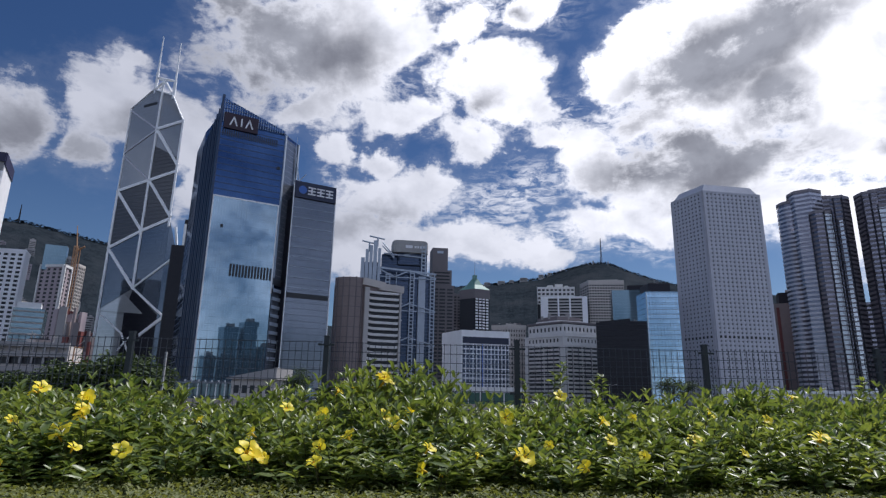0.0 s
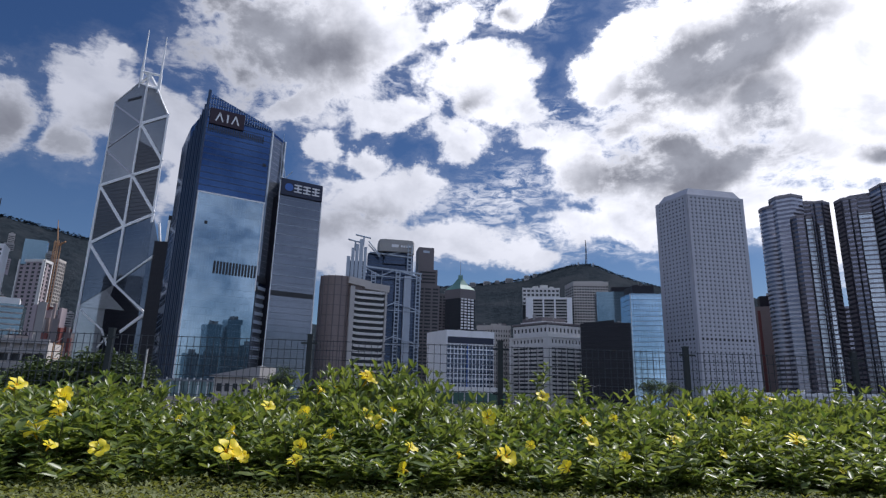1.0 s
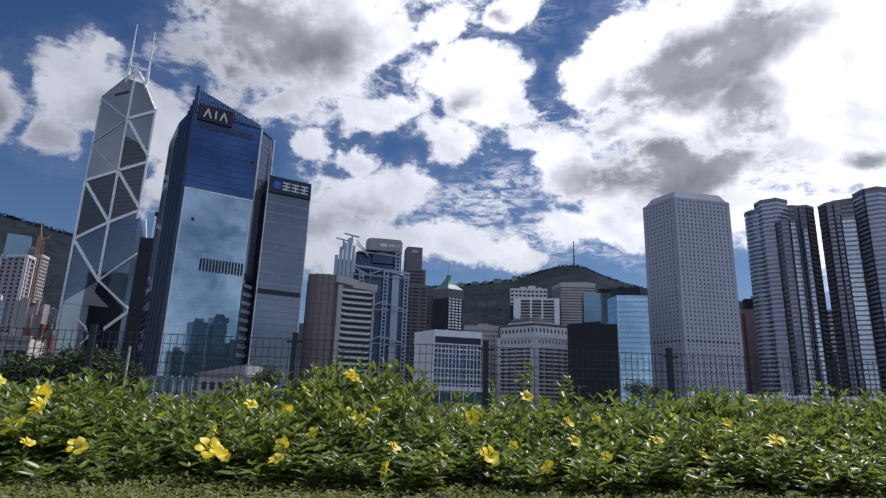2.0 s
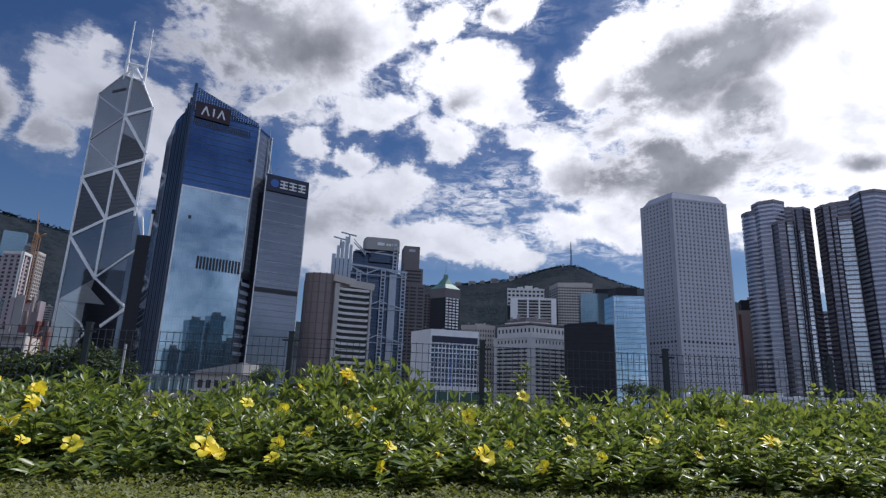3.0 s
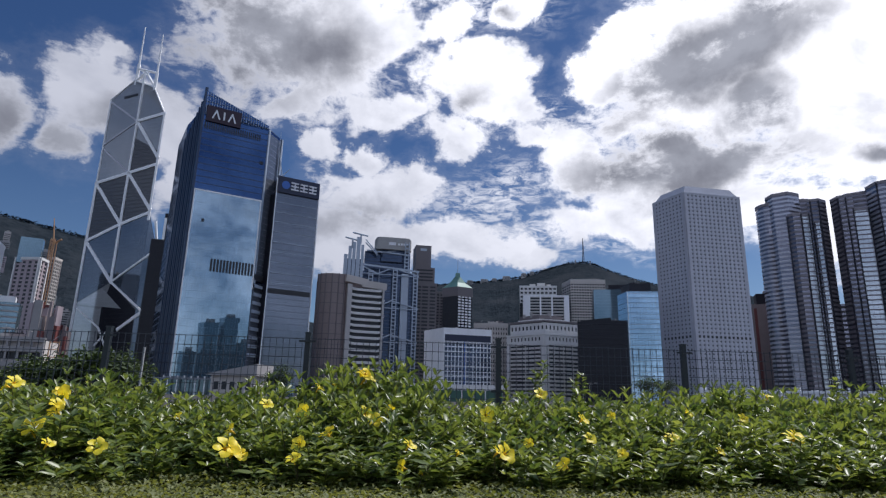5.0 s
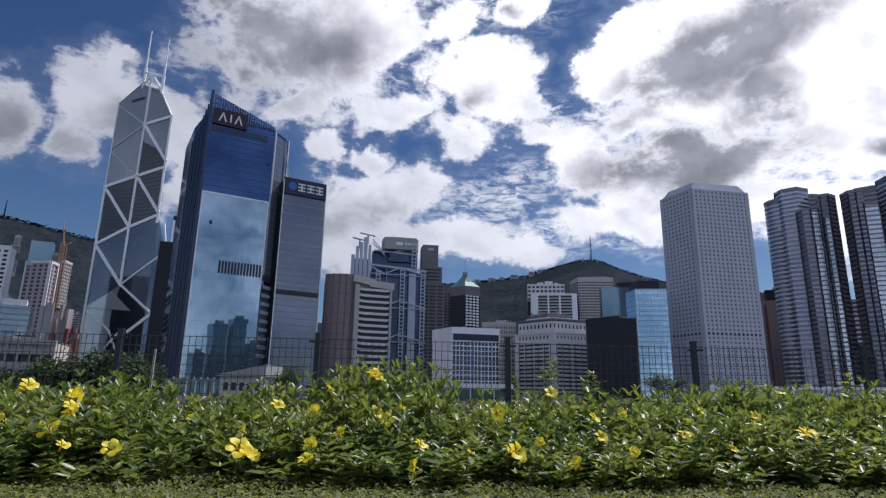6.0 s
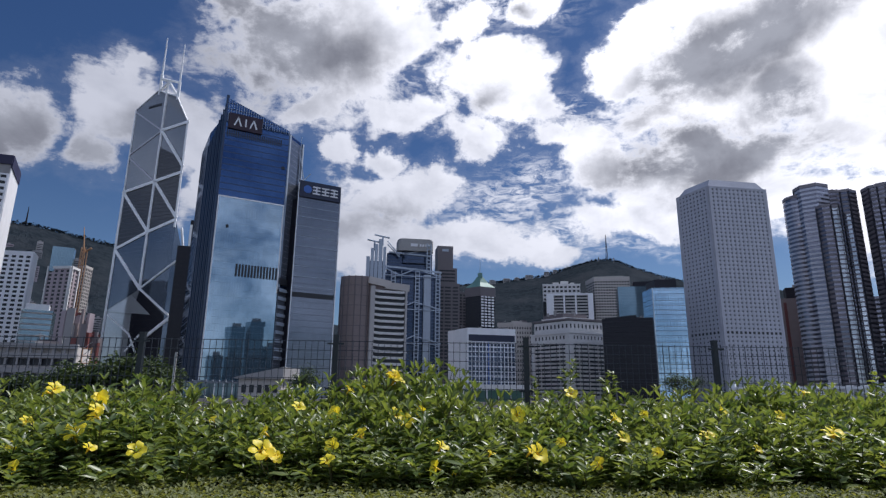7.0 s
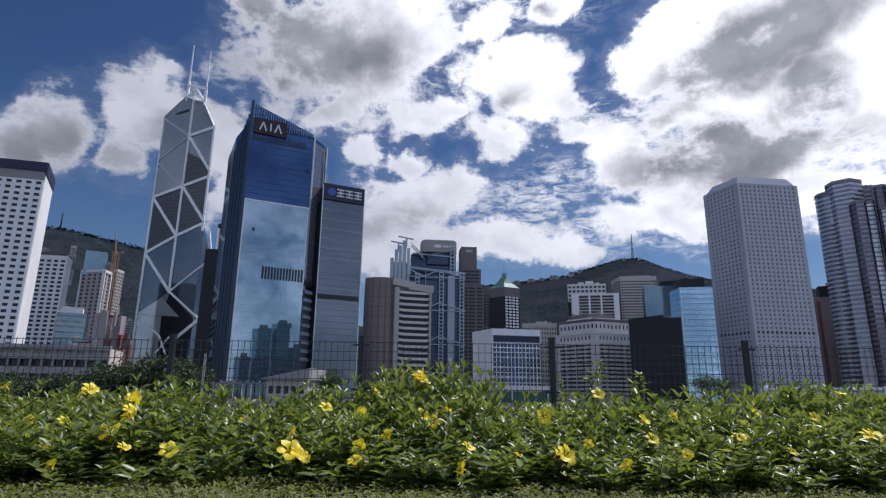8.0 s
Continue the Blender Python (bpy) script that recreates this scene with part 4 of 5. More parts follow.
def bay_tower_pair():
    """Two office towers of rounded and canted bays in banded glass, with a lower link between them."""
    t = thing("banded_tower", "office tower of rounded silver and bronze glass bays", "skyscraper", (*P(36.2, 600), 0), group="banded bay towers")
    c = P(34.92, 613)
    bay(t, "rounded_bay", [c + Vector((math.cos(a), math.sin(a))) * 13.0 for a in [2 * math.pi * i / 28 for i in range(28)]], 184, "silver")
    bay(t, "main_bay", back_of([P(34.58, 604), P(35.1, 595), P(36.3, 593), P(37.1, 604)], 26), 190.5, "silver")
    bay(t, "rear_bay", back_of([P(36.6, 614), P(37.75, 614)], 24), 187.5, "bronze")
    bay(t, "dark_bay", back_of([P(36.04, 590), P(36.5, 586), P(37.12, 587)], 20), 167.5, "bronze")
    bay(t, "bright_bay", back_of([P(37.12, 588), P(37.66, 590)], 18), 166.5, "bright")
    bay(t, "dark_shaft", back_of([P(37.66, 603), P(38.5, 604), P(38.98, 614)], 24), 183.5, "bronze")
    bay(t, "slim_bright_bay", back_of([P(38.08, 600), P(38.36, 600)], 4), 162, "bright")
    # dark rods stand in for the shaded recesses where the bays meet
    for az, d, h in ((34.58, 602, 188), (36.04, 588.5, 165), (37.13, 585.5, 166), (37.68, 588, 166), (38.5, 602, 181), (37.9, 601, 181)):
        p = P(az, d)
        rod("vertical_rib", t, M_DARK, (p.x, p.y, 0), (p.x, p.y, h), 0.55)
    for az, d, z in ((35.6, 604, 190), (37.2, 620, 187), (38.3, 612, 183)):
        p = P(az, d)
        axis_block("roof_plant", t, M_BRONZE, p.x, p.y, z, z + 2.4, 6, 5, turn=-az)
    t = thing("link_block", "dark banded block joining the two bay towers", "building", (*P(39.1, 625), 0))
    plan = wall_plan(P(38.2, 625), P(40.4, 625), 20)
    prism("tower_body", plan, 0, 90, G_EXDEEP, t)
    ring_bands("banding", plan, 3.0, 90, 3.95, 1.9, 0.3, M_BRONZE, t)
    t = thing("banded_tower", "office tower of banded glass bays with a bright strip", "skyscraper", (*P(42.5, 600), 0), group="banded bay towers")
    bay(t, "dark_shaft", back_of([P(39.33, 612), P(39.85, 603), P(40.9, 602)], 24), 182.8, "bronze")
    bay(t, "rear_bay", back_of([P(40.4, 612), P(41.95, 612)], 22), 186.5, "bronze")
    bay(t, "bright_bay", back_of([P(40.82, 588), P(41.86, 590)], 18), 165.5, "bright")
    bay(t, "main_bay", back_of([P(41.85, 607), P(42.6, 595), P(43.6, 594), P(44.5, 606), P(46.5, 612)], 28), 188, "silver")
    # the same dark rods for recess shade on the second tower
    for az, d, h in ((39.86, 601, 180), (40.4, 601, 180), (40.83, 586.5, 165), (41.87, 588.5, 165), (42.6, 593, 186)):
        p = P(az, d)
        rod("vertical_rib", t, M_DARK, (p.x, p.y, 0), (p.x, p.y, h), 0.55)
    p = P(40.6, 612)
    axis_block("roof_plant", t, M_BRONZE, p.x, p.y, 182, 185.5, 7, 5, turn=-40)


bank_tower()
blue_tower()
sign_tower()
balcony_block()
truss_bank()
stepped_tower()
pyramid_tower()
round_window_tower()
bay_tower_pair()

# white slab with a window front
t = grid_tower("white_slab_building", "white low office slab with a gridded window front", P(3.05, 420), P(4.9, 398), P(9.38, 408), 47.0, M_WHITE, (0, 13), 10, 0.45, 0.5, 5.0, 9.0, glass=G_HSBC)
F = Face(P(4.9, 398), P(9.38, 408))
F.box("window_band", t, M_SIGNNAVY, 0.2, F.w - 0.2, 38.2, 42.6, 0.4, 0.75, "dark blue clerestory band")
for j in range(11):
    F.box("sun_shelf", t, M_WHITE, 0.2, F.w - 0.2, 6.2 + j * 3.1, 6.5 + j * 3.1, 0.45, 0.95)
F.box("edge_strip", t, M_SIGNBLUE, F.w * 0.42, F.w * 0.42 + 0.5, 8.0, 38.0, 0.5, 0.8)
grid_tower("grey_office_block", "grey office block with small square windows", P(7.8, 525), P(9.3, 520), P(11.0, 523), 66.0, M_BEIGE, (6, 7), 15, 1.2, 2.0)
La, Na, Ra = P(10.99, 503), P(14.5, 480), P(17.9, 500)
t = grid_tower("arcaded_hotel", "pale stone hotel block with banded windows and arcaded top", La, Na, Ra, 46.0, M_STONE, (4, 4), 13, 0.4, 1.7, 3.0, 1.2)
for F in (Face(La, Na), Face(Na, Ra)):
    F.box("corner_pier", t, M_STONE, -0.3, 3.4, 0, 52, 0.0, 1.0)
    F.box("corner_pier", t, M_STONE, F.w - 3.4, F.w + 0.3, 0, 52, 0.0, 1.0)
    F.grid(t, M_STONE, 46.0, 52.0, 9, 1, 2.0, 3.2, 0.5, 3.0, F.w - 3.0)
    F.box("cornice", t, M_STONE, -0.6, F.w + 0.6, 52.0, 52.9, -0.5, 1.4)
    for j in range(13):
        F.box("balcony_slab", t, M_STONE, 3.4, F.w - 3.4, 3.1 + j * 3.22, 3.5 + j * 3.22, 0.4, 1.1)
prism("arcade_core", quad_plan(La, Na, Ra), 45.5, 52.0, M_WINDOW, t)
Lb, Nb, Rb = P(11.3, 506), P(14.52, 484), P(17.62, 503)
for F in (Face(Lb, Nb), Face(Nb, Rb)):
    F.grid(t, M_STONE, 54.6, 62.4, 9, 1, 2.1, 4.6, 0.4)
    F.box("base_wall", t, M_STONE, 0, F.w, 52.9, 55.0, 0.0, 0.4)
    F.box("coping", t, M_GREYBROWN, -0.8, F.w + 0.8, 63.0, 64.4, -1.0, 1.2)
prism("upper_core", quad_plan(Lb, Nb, Rb), 52.5, 62.8, M_WINDOW, t)
prism("roof_slab", quad_plan(Lb, Nb, Rb), 62.8, 64.2, M_GREYBROWN, t)
prism("penthouse", quad_plan(P(12.0, 512), P(14.0, 497), P(16.6, 508)), 64.2, 67.0, M_STONE, t)
prism("penthouse", quad_plan(P(12.2, 514), P(14.0, 499), P(16.2, 510)), 67.0, 70.6, M_GREYBROWN, t)
for az, d, h, w in ((13.3, 505, 4.6, 2.4), (15.0, 505, 3.8, 3.2), (12.6, 510, 3.0, 2.0)):
    p = P(az, d)
    axis_block("roof_plant", t, M_CONC, p.x, p.y, 69.0, 69.0 + h, w, 2.0)

# dark block and blue glass block
t = thing("dark_office_block", "near-black office block with faint storey lines", "building", (*P(19.9, 430), 0))
L, R = P(17.6, 432), P(22.18, 430)
prism("tower_body", wall_plan(L, R, 30), 0, 56.4, G_BLACK, t)
bm = bmesh.new()
add_prism(bm, wall_plan(P(17.9, 437), P(20.7, 436), 18), 56.4, [57.6, 59.4, 59.4, 57.6])
bmesh.ops.recalc_face_normals(bm, faces=bm.faces)
part("roof_room", bm, G_BLACK, t)
F = Face(L, R)
for j in range(15):
    F.box("storey_line", t, M_DARK, 0, F.w, 3.5 + j * 3.6, 4.0 + j * 3.6, 0.0, 0.2)
t = thing("sky_blue_glass_block", "blue mirrored glass office block reflecting clouds", "building", (*P(22.24, 474), 0))
L, N_, R = P(21.37, 492), P(22.24, 474), P(25.02, 480)
prism("tower_body", quad_plan(L, N_, R), 0, 84.8, G_CHATER, t)
prism("roof_room", quad_plan(P(21.75, 502), P(22.5, 486), P(24.4, 490)), 84.8, 93.5, M_DARK, t)
F = Face(N_, R)
F.box("edge_strip", t, M_BAR, 0, 0.4, 0, 84.8, 0.0, 0.5)
for j in range(21):
    F.box("storey_line", t, M_STEELGREY, 0.4, F.w, 3.0 + j * 4.0, 3.25 + j * 4.0, 0.0, 0.25)
t = thing("teal_glass_block", "dull teal glass office block", "building", (*P(20.4, 700), 0))
prism("tower_body", wall_plan(P(19.2, 700), P(22.2, 704), 30), 0, 128, G_TEAL, t)
prism("roof_room", wall_plan(P(20.6, 705), P(23, 708), 20), 128, 134, M_DARK, t)

# towers on the slope
t = thing("white_mid_block", "white office block with dark window bands between broad piers", "building", (*P(14.7, 900), 0))
F = Face(P(12.5, 900), P(16.91, 904))
prism("core", wall_plan(F.l, F.r, 24), 0, 156.5, M_WINDOW, t)
for a, b in ((12.5, 13.2), (14.1, 14.26), (15.2, 15.36), (16.42, 16.91)):
    s0, s1 = (P(a, 902) - F.l).dot(F.d), (P(b, 902) - F.l).dot(F.d)
    F.box("pier", t, M_WHITE, max(s0, 0), min(s1, F.w), 60, 158 if b - a < 0.3 else 156.8, 0.0, 1.6)
for j in range(20):
    F.box("spandrel", t, M_GREYSTONE, 0, F.w, 66 + j * 4.6, 68.0 + j * 4.6, 0.0, 0.8)
F.box("parapet", t, M_WHITE, 0, F.w, 154.6, 156.9, -0.2, 1.2)
Fu = Face(P(12.2, 930), P(15.75, 934))
prism("upper_core", wall_plan(Fu.l, Fu.r, 24), 0, 176, M_WINDOW, t)
Fu.grid(t, M_STONE, 150, 176, 9, 4, 2.4, 3.2, 0.6)
Fu.box("parapet", t, M_STONE, -0.4, Fu.w + 0.4, 174.2, 177.5, -0.2, 1.0)
for s0, w, h in ((16, 9, 3.2), (28, 12, 5.0), (43, 6, 2.6)):
    Fu.box("roof_room", t, M_STONE, s0, s0 + w, 177.5, 177.5 + h, -10, -3)

t = grid_tower("gridded_hotel_tower", "beige hotel tower with a square window grid", P(16.3, 965), P(17.1, 930), P(20.3, 940), 187.0, M_BEIGE, (4, 13), 21, 1.2, 1.9, 90.0, 6.0)
prism("roof_room", wall_plan(P(17.6, 950), P(19.8, 952), 20), 187, 191, M_BEIGE, t)
t = grid_tower("brown_flats", "brown apartment block with small windows", P(1.9, 850), P(2.6, 840), P(4.7, 850), 152.0, M_GREYBROWN, (3, 6), 34, 2.0, 2.0)

# red-brown block beside the banded towers
t = thing("red_brown_block", "dark red-brown office block", "building", (*P(33.6, 640), 0))
prism("tower_body", wall_plan(P(32.6, 640), P(36, 645), 30), 0, 96, M_BROWN, t)
prism("roof_room", wall_plan(P(33.0, 645), P(34.6, 648), 15), 96, 107, M_DARK, t)
Face(P(32.6, 640), P(36, 645)).box("red_strip", t, M_RED, 1.5, 4.0, 0, 92, 0.0, 0.4)

# white block with a purple band at its head
L, N_, R = P(-44.0, 470), P(-35.8, 440), P(-35.15, 474)
t = thing("white_window_tower", "white tower with square dark windows and a purple roof band", "skyscraper", (N_.x, N_.y, 0))
prism("core", quad_plan(L, N_, R), 0, 144, M_WINDOW, t)
F = Face(L, N_)
F.grid(t, M_WHITE, 0, 134, 13, 34, 2.4, 2.0, 0.5)
F.box("roof_band", t, M_CONC, 0, F.w, 134, 140, 0.0, 0.3)
F.box("roof_band", t, M_PURPLE, -0.6, F.w + 0.6, 140, 146, 0.0, 1.2)
G = Face(N_, R)
G.box("blank_wall", t, M_WHITE, 0, G.w, 0, 138, 0.0, 0.4)
G.box("roof_band", t, M_PURPLE, -0.6, G.w, 138, 146, 0.0, 1.0)

t = grid_tower("white_flats", "white apartment block with stacked windows", P(-37, 640), P(-33.25, 620), P(-32.9, 640), 122.0, M_WHITE, (8, 0), 30, 2.2, 1.7)
t = thing("pale_glass_block", "pale blue glass low block", "building", (*P(-32, 520), 0))
prism("tower_body", wall_plan(P(-33.3, 522), P(-31.2, 520), 25), 0, 60, G_TEAL, t)
F = Face(P(-33.3, 522), P(-31.2, 520))
for j in range(14):
    F.box("floor_band", t, M_GREYSTONE, 0, F.w, 4 + j * 4.1, 5.1 + j * 4.1, 0.0, 0.4)
for i in range(6):
    F.box("roof_post", t, M_WHITE, F.w * i / 6, F.w * i / 6 + 0.5, 60, 63.5, 0.0, 0.5)
prism("roof_room", wall_plan(P(-33.1, 526), P(-31.5, 525), 14), 60, 65, M_WHITE, t)
L, N_, R = P(-32.02, 820), P(-30.43, 800), P(-29.9, 815)
t = grid_tower("pink_flats", "pinkish apartment tower with pale vertical fins", L, N_, R, 145.5, M_PINK, (4, 2), 30, 3.6, 1.9)
for F in (Face(L, N_), Face(N_, R)):
    F.box("pale_fin", t, M_STONE, -0.4, 1.2, 0, 146, 0.3, 1.6)
    F.box("pale_fin", t, M_STONE, F.w - 1.2, F.w + 0.4, 0, 146, 0.3, 1.6)
    F.box("pale_head", t, M_STONE, 0, F.w, 143, 146, 0.3, 1.4)
prism("glass_head", wall_plan(P(-32.0, 815), P(-30.45, 812), 14), 140, 170, G_TEAL, t)
t = grid_tower("unfinished_tower", "brown tower under construction behind scaffolding", P(-30.15, 920), P(-29.45, 900), P(-28.95, 915), 167.0, M_BEIGE, (4, 4), 36, 0.8, 1.4)
# tower crane
t = thing("tower_crane", "orange tower crane beside the unfinished tower", "crane", (*P(-29.75, 880), 0))
p = P(-29.75, 880)
for dx in (-2.6, 2.6):
    for dy in (-2.6, 2.6):
        rod("mast_leg", t, M_ORANGE, (p.x + dx, p.y + dy, 0), (p.x + dx, p.y + dy, 185), 0.55)
for k in range(30):
    z = 60 + k * 4.2
    rod("mast_lacing", t, M_ORANGE, (p.x - 2.6, p.y - 2.6, z), (p.x + 2.6, p.y - 2.6, z + 4.2), 0.4)
    rod("mast_lacing", t, M_ORANGE, (p.x + 2.6, p.y - 2.6, z), (p.x - 2.6, p.y - 2.6, z + 4.2), 0.4)
rod("jib", t, M_ORANGE, (p.x, p.y, 180), (p.x - 5, p.y, 214), 1.0, 0.5)
rod("counter_jib", t, M_ORANGE, (p.x, p.y, 180), (p.x + 9, p.y, 186), 1.2)

# site with red frames
t = thing("building_site", "low building site with red steel frames", "building site", (*P(-28.8, 350), 0))
rnd = random.Random(5)
for i in range(120):
    az = rnd.uniform(-30.4, -27.6)
    p = P(az, 350 + rnd.uniform(-12, 12))
    h = rnd.uniform(6, 42) * (1.0 if az < -28.2 else 0.75)
    axis_block("frame_block", t, rnd.choice((M_RED, M_RED, M_BROWN, M_GREYBROWN, M_CONC, M_PINK)), p.x, p.y, max(0.0, h - rnd.choice((2.0, 4.0, 40.0))) if h < 14 else 0, h, rnd.uniform(0.8, 3.6), rnd.uniform(1, 4), turn=rnd.uniform(-30, 30))

# long low building
L, R = P(-42, 225), P(-29.05, 205)
F = Face(L, R)
t = thing("long_low_building", "long low grey concrete building with open galleries", "building", (R.x, R.y, 0))
prism("core", wall_plan(L, R, 14), 0, 14.0, M_BEIGE, t)
for z in (2.2, 6.4, 10.6, 13.4):
    F.box("slab_edge", t, M_CONC, -0.3, F.w + 0.3, z, z + 1.3, 0.0, 1.6)
for i in range(19):
    s = F.w * i / 18
    F.box("column", t, M_CONC, s - 0.25, s + 0.25, 0, 13.4, 0.9, 1.4)
for i in range(36):
    s = F.w * (i + 0.5) / 36
    for z in (4.0, 8.2):
        F.box("window", t, M_WINDOW, s - 0.9, s + 0.5, z + 0.3, z + 2.2, 0.0, 0.2)
t = thing("scaffold_tower", "pale orange scaffold stair beside the low building", "scaffold", (*P(-28.4, 195), 0))
p = P(-28.4, 195)
for dx in (-1.2, 1.2):
    rod("standard", t, M_ORANGE, (p.x + dx, p.y, 0), (p.x + dx, p.y, 13.5), 0.18)
for k in range(7):
    rod("ledger", t, M_ORANGE, (p.x - 1.2, p.y, 1 + k * 2), (p.x + 1.2, p.y, 1 + k * 2), 0.13)
    rod("ledger", t, M_PALEPOST, (p.x - 1.2, p.y, 1 + k * 2), (p.x + 1.2, p.y, 3 + k * 2), 0.1)

# black tower and its neighbour behind the blue tower
t = thing("black_glass_tower", "black glass office tower seen between brighter towers", "skyscraper", (*P(-21.8, 560), 0))
prism("tower_body", wall_plan(P(-22.6, 520), P(-20.0, 515), 30), 0, 121, G_BLACK, t)
t = thing("slim_grey_tower", "slim dark tower with a pale edge", "skyscraper", (*P(-21.2, 640), 0))
prism("tower_body", wall_plan(P(-21.75, 640), P(-20.0, 640), 30), 0, 177, G_BLACK, t)
Face(P(-21.75, 640), P(-20.0, 640)).box("edge_strip", t, M_BAR, 0.0, 2.2, 0, 172, 0.0, 0.6)

# ---------------------------------------------------------------- middle distance
t = thing("cream_pavilion", "low cream building with a slanting roof", "building", (*P(-14, 150), 0))
L, R = P(-16.2, 150), P(-12.5, 146)
F = Face(L, R)
prism("core", wall_plan(L, R, 8), 0, 4.6, M_BEIGE, t)
bm = bmesh.new()
add_prism(bm, wall_plan(F.at(-0.8, 1.2), F.at(F.w + 0.8, 1.2), 11), 4.6, [4.9, 7.3, 7.3, 4.9])
bmesh.ops.recalc_face_normals(bm, faces=bm.faces)
part("roof", bm, M_CONC, t, "slanting grey roof")
for i in range(5):
    F.box("window", t, M_WINDOW, 0.8 + i * 1.9, 1.9 + i * 1.9, 1.4, 3.2, 0.0, 0.1)
t = thing("glass_canopy", "long low glass canopy on thin white columns", "canopy", (*P(-17, 160), 0))
F = Face(P(-21, 165), P(-9, 160))
F.panel("canopy_roof", t, G_CCB, 0, F.w, 3.6, 4.0, 0, 3)
for i in range(16):
    F.box("column", t, M_BAR, F.w * i / 16, F.w * i / 16 + 0.25, 0, 3.6, 2.4, 2.65)
F.panel("glazing", t, G_TEAL, 0, F.w, 0, 3.6, 0.0, 0.2)
t = thing("green_hoarding", "low white-roofed kiosk row with green hoarding", "hoarding", (*P(3, 120), 0))
F = Face(P(-4.5, 120), P(10.5, 120))
F.box("hoarding", t, solid("green_hoarding", (0.05, 0.12, 0.09), 0.6), 0, F.w, 0, 2.2, 0.0, 0.2)
F.box("roof", t, M_STONE, -0.5, F.w + 0.5, 2.5, 3.3, -3.0, 0.6)
for i in range(14):
    F.box("post", t, M_STONE, F.w * i / 13.5, F.w * i / 13.5 + 0.2, 0, 2.5, 0.2, 0.4)
t = thing("white_terrace", "low white terraced building with railings", "building", (*P(35, 190), 0))
F = Face(P(28.0, 195), P(42.5, 185))
prism("core", wall_plan(F.l, F.r, 12), 0, 4.0, M_STONE, t)
for z in (1.0, 2.6, 4.0):
    F.box("terrace_edge", t, M_WHITE, 0, F.w, z, z + 0.7, 0.0, 1.2)
for i in range(12):
    F.box("terrace_wall", t, M_WHITE, F.w * i / 12, F.w * i / 12 + 1.6, 0, 4.9 if i % 3 else 5.6, 0.2, 1.0)

# roof-top plant on the middle buildings
def roof_plant(seed, az0, az1, d, z, n, hi=5.0):
    rng = random.Random(seed)
    for i in range(n):
        p = P(rng.uniform(az0, az1), d + rng.uniform(4, 16))
        h = rng.uniform(1.2, hi)
        if rng.random() < 0.3:
            t = thing("roof_antenna", "thin grey aerial on a flat roof", "antenna", (p.x, p.y, z), group="roof aerials")
            rod("pole", t, M_CONC, (p.x, p.y, z), (p.x, p.y, z + h * 2), 0.22, 0.1)
            rod("cross_arm", t, M_CONC, (p.x - 1, p.y, z + h * 1.6), (p.x + 1, p.y, z + h * 1.6), 0.12)
        else:
            t = thing("roof_unit", "boxy grey plant unit on a flat roof", "plant unit", (p.x, p.y, z), group="roof plant")
            w1, w2 = rng.uniform(2, 6), rng.uniform(2, 5)
            axis_block("casing", t, rng.choice((M_CONC, M_BEIGE, M_GREYBROWN)), p.x, p.y, z, z + h, w1, w2, turn=-az0)
            axis_block("cap", t, M_DARK, p.x, p.y, z + h, z + h + 0.4, w1 * 0.8, w2 * 0.8, turn=-az0)


roof_plant(1, 3.6, 8.6, 405, 46.7, 5, 3.0)
roof_plant(2, 8.0, 10.8, 528, 65.7, 8, 5.5)
roof_plant(4, 20.9, 21.8, 436, 56.4, 3, 2.0)
roof_plant(6, 2.0, 4.5, 850, 151.5, 7, 7.0)
roof_plant(7, 22.7, 23.8, 484, 93.5, 3, 2.5)
roof_plant(8, -33.0, -31.4, 530, 64.8, 3, 4.0)
roof_plant(9, -36.2, -33.5, 640, 121.6, 5, 5.0)
roof_plant(10, -33.0, -29.6, 208, 14.6, 6, 2.2)
roof_plant(11, 33.2, 34.4, 646, 107, 3, 4.0)

# houses scattered on the slope
rng = random.Random(77)
for i in range(26):
    left = i < 26
    az = rng.uniform(-35.0, -27.8) if left else rng.uniform(7.5, 24.5)
    d = rng.uniform(1150, 1560) if left else rng.uniform(1250, 1900)
    d0, d1 = (950, 1700) if left else (1000, 2100)
    top = 0.232 if left else 0.205
    z = rise(top, d1) * max(0.0, (d - d0) / (d1 - d0)) ** 1.15 - 8
    p = P(az, d)
    h, w1 = rng.uniform(14, 34), rng.uniform(9, 20)
    t = thing("hillside_block", "pale apartment block on the wooded slope", "building", (p.x, p.y, z), group="hillside blocks")
    wl = rng.choice((M_BEIGE, M_CONC, M_PINK, M_CONC))
    axis_block("wall_block", t, wl, p.x, p.y, z, z + h, w1, 10, turn=-az)
    axis_block("roof_room", t, M_CONC, p.x, p.y, z + h, z + h + 3, w1 * 0.4, 5, turn=-az)
    q = P(az, d - 5.2)
    for k in range(int((h - 10) / 4)):
        axis_block("window_band", t, M_WINDOW, q.x, q.y, z + 11 + k * 4, z + 12.6 + k * 4, w1 * 0.85, 0.5, turn=-az)

# street lamps by the dark block
for az in (17.95, 18.55):
    p = P(az, 140)
    t = thing("street_lamp", "slim grey street lamp with a curved arm", "street lamp", (p.x, p.y, 0), group="street lamps")
    rod("pole", t, M_CONC, (p.x, p.y, 0), (p.x, p.y, 4.3), 0.1, 0.07)
    rod("arm", t, M_CONC, (p.x, p.y, 4.3), (p.x + 1.3, p.y, 4.7), 0.06)
    axis_block("lamp_head", t, M_CONC, p.x + 1.5, p.y, 4.62, 4.78, 0.6, 0.25)

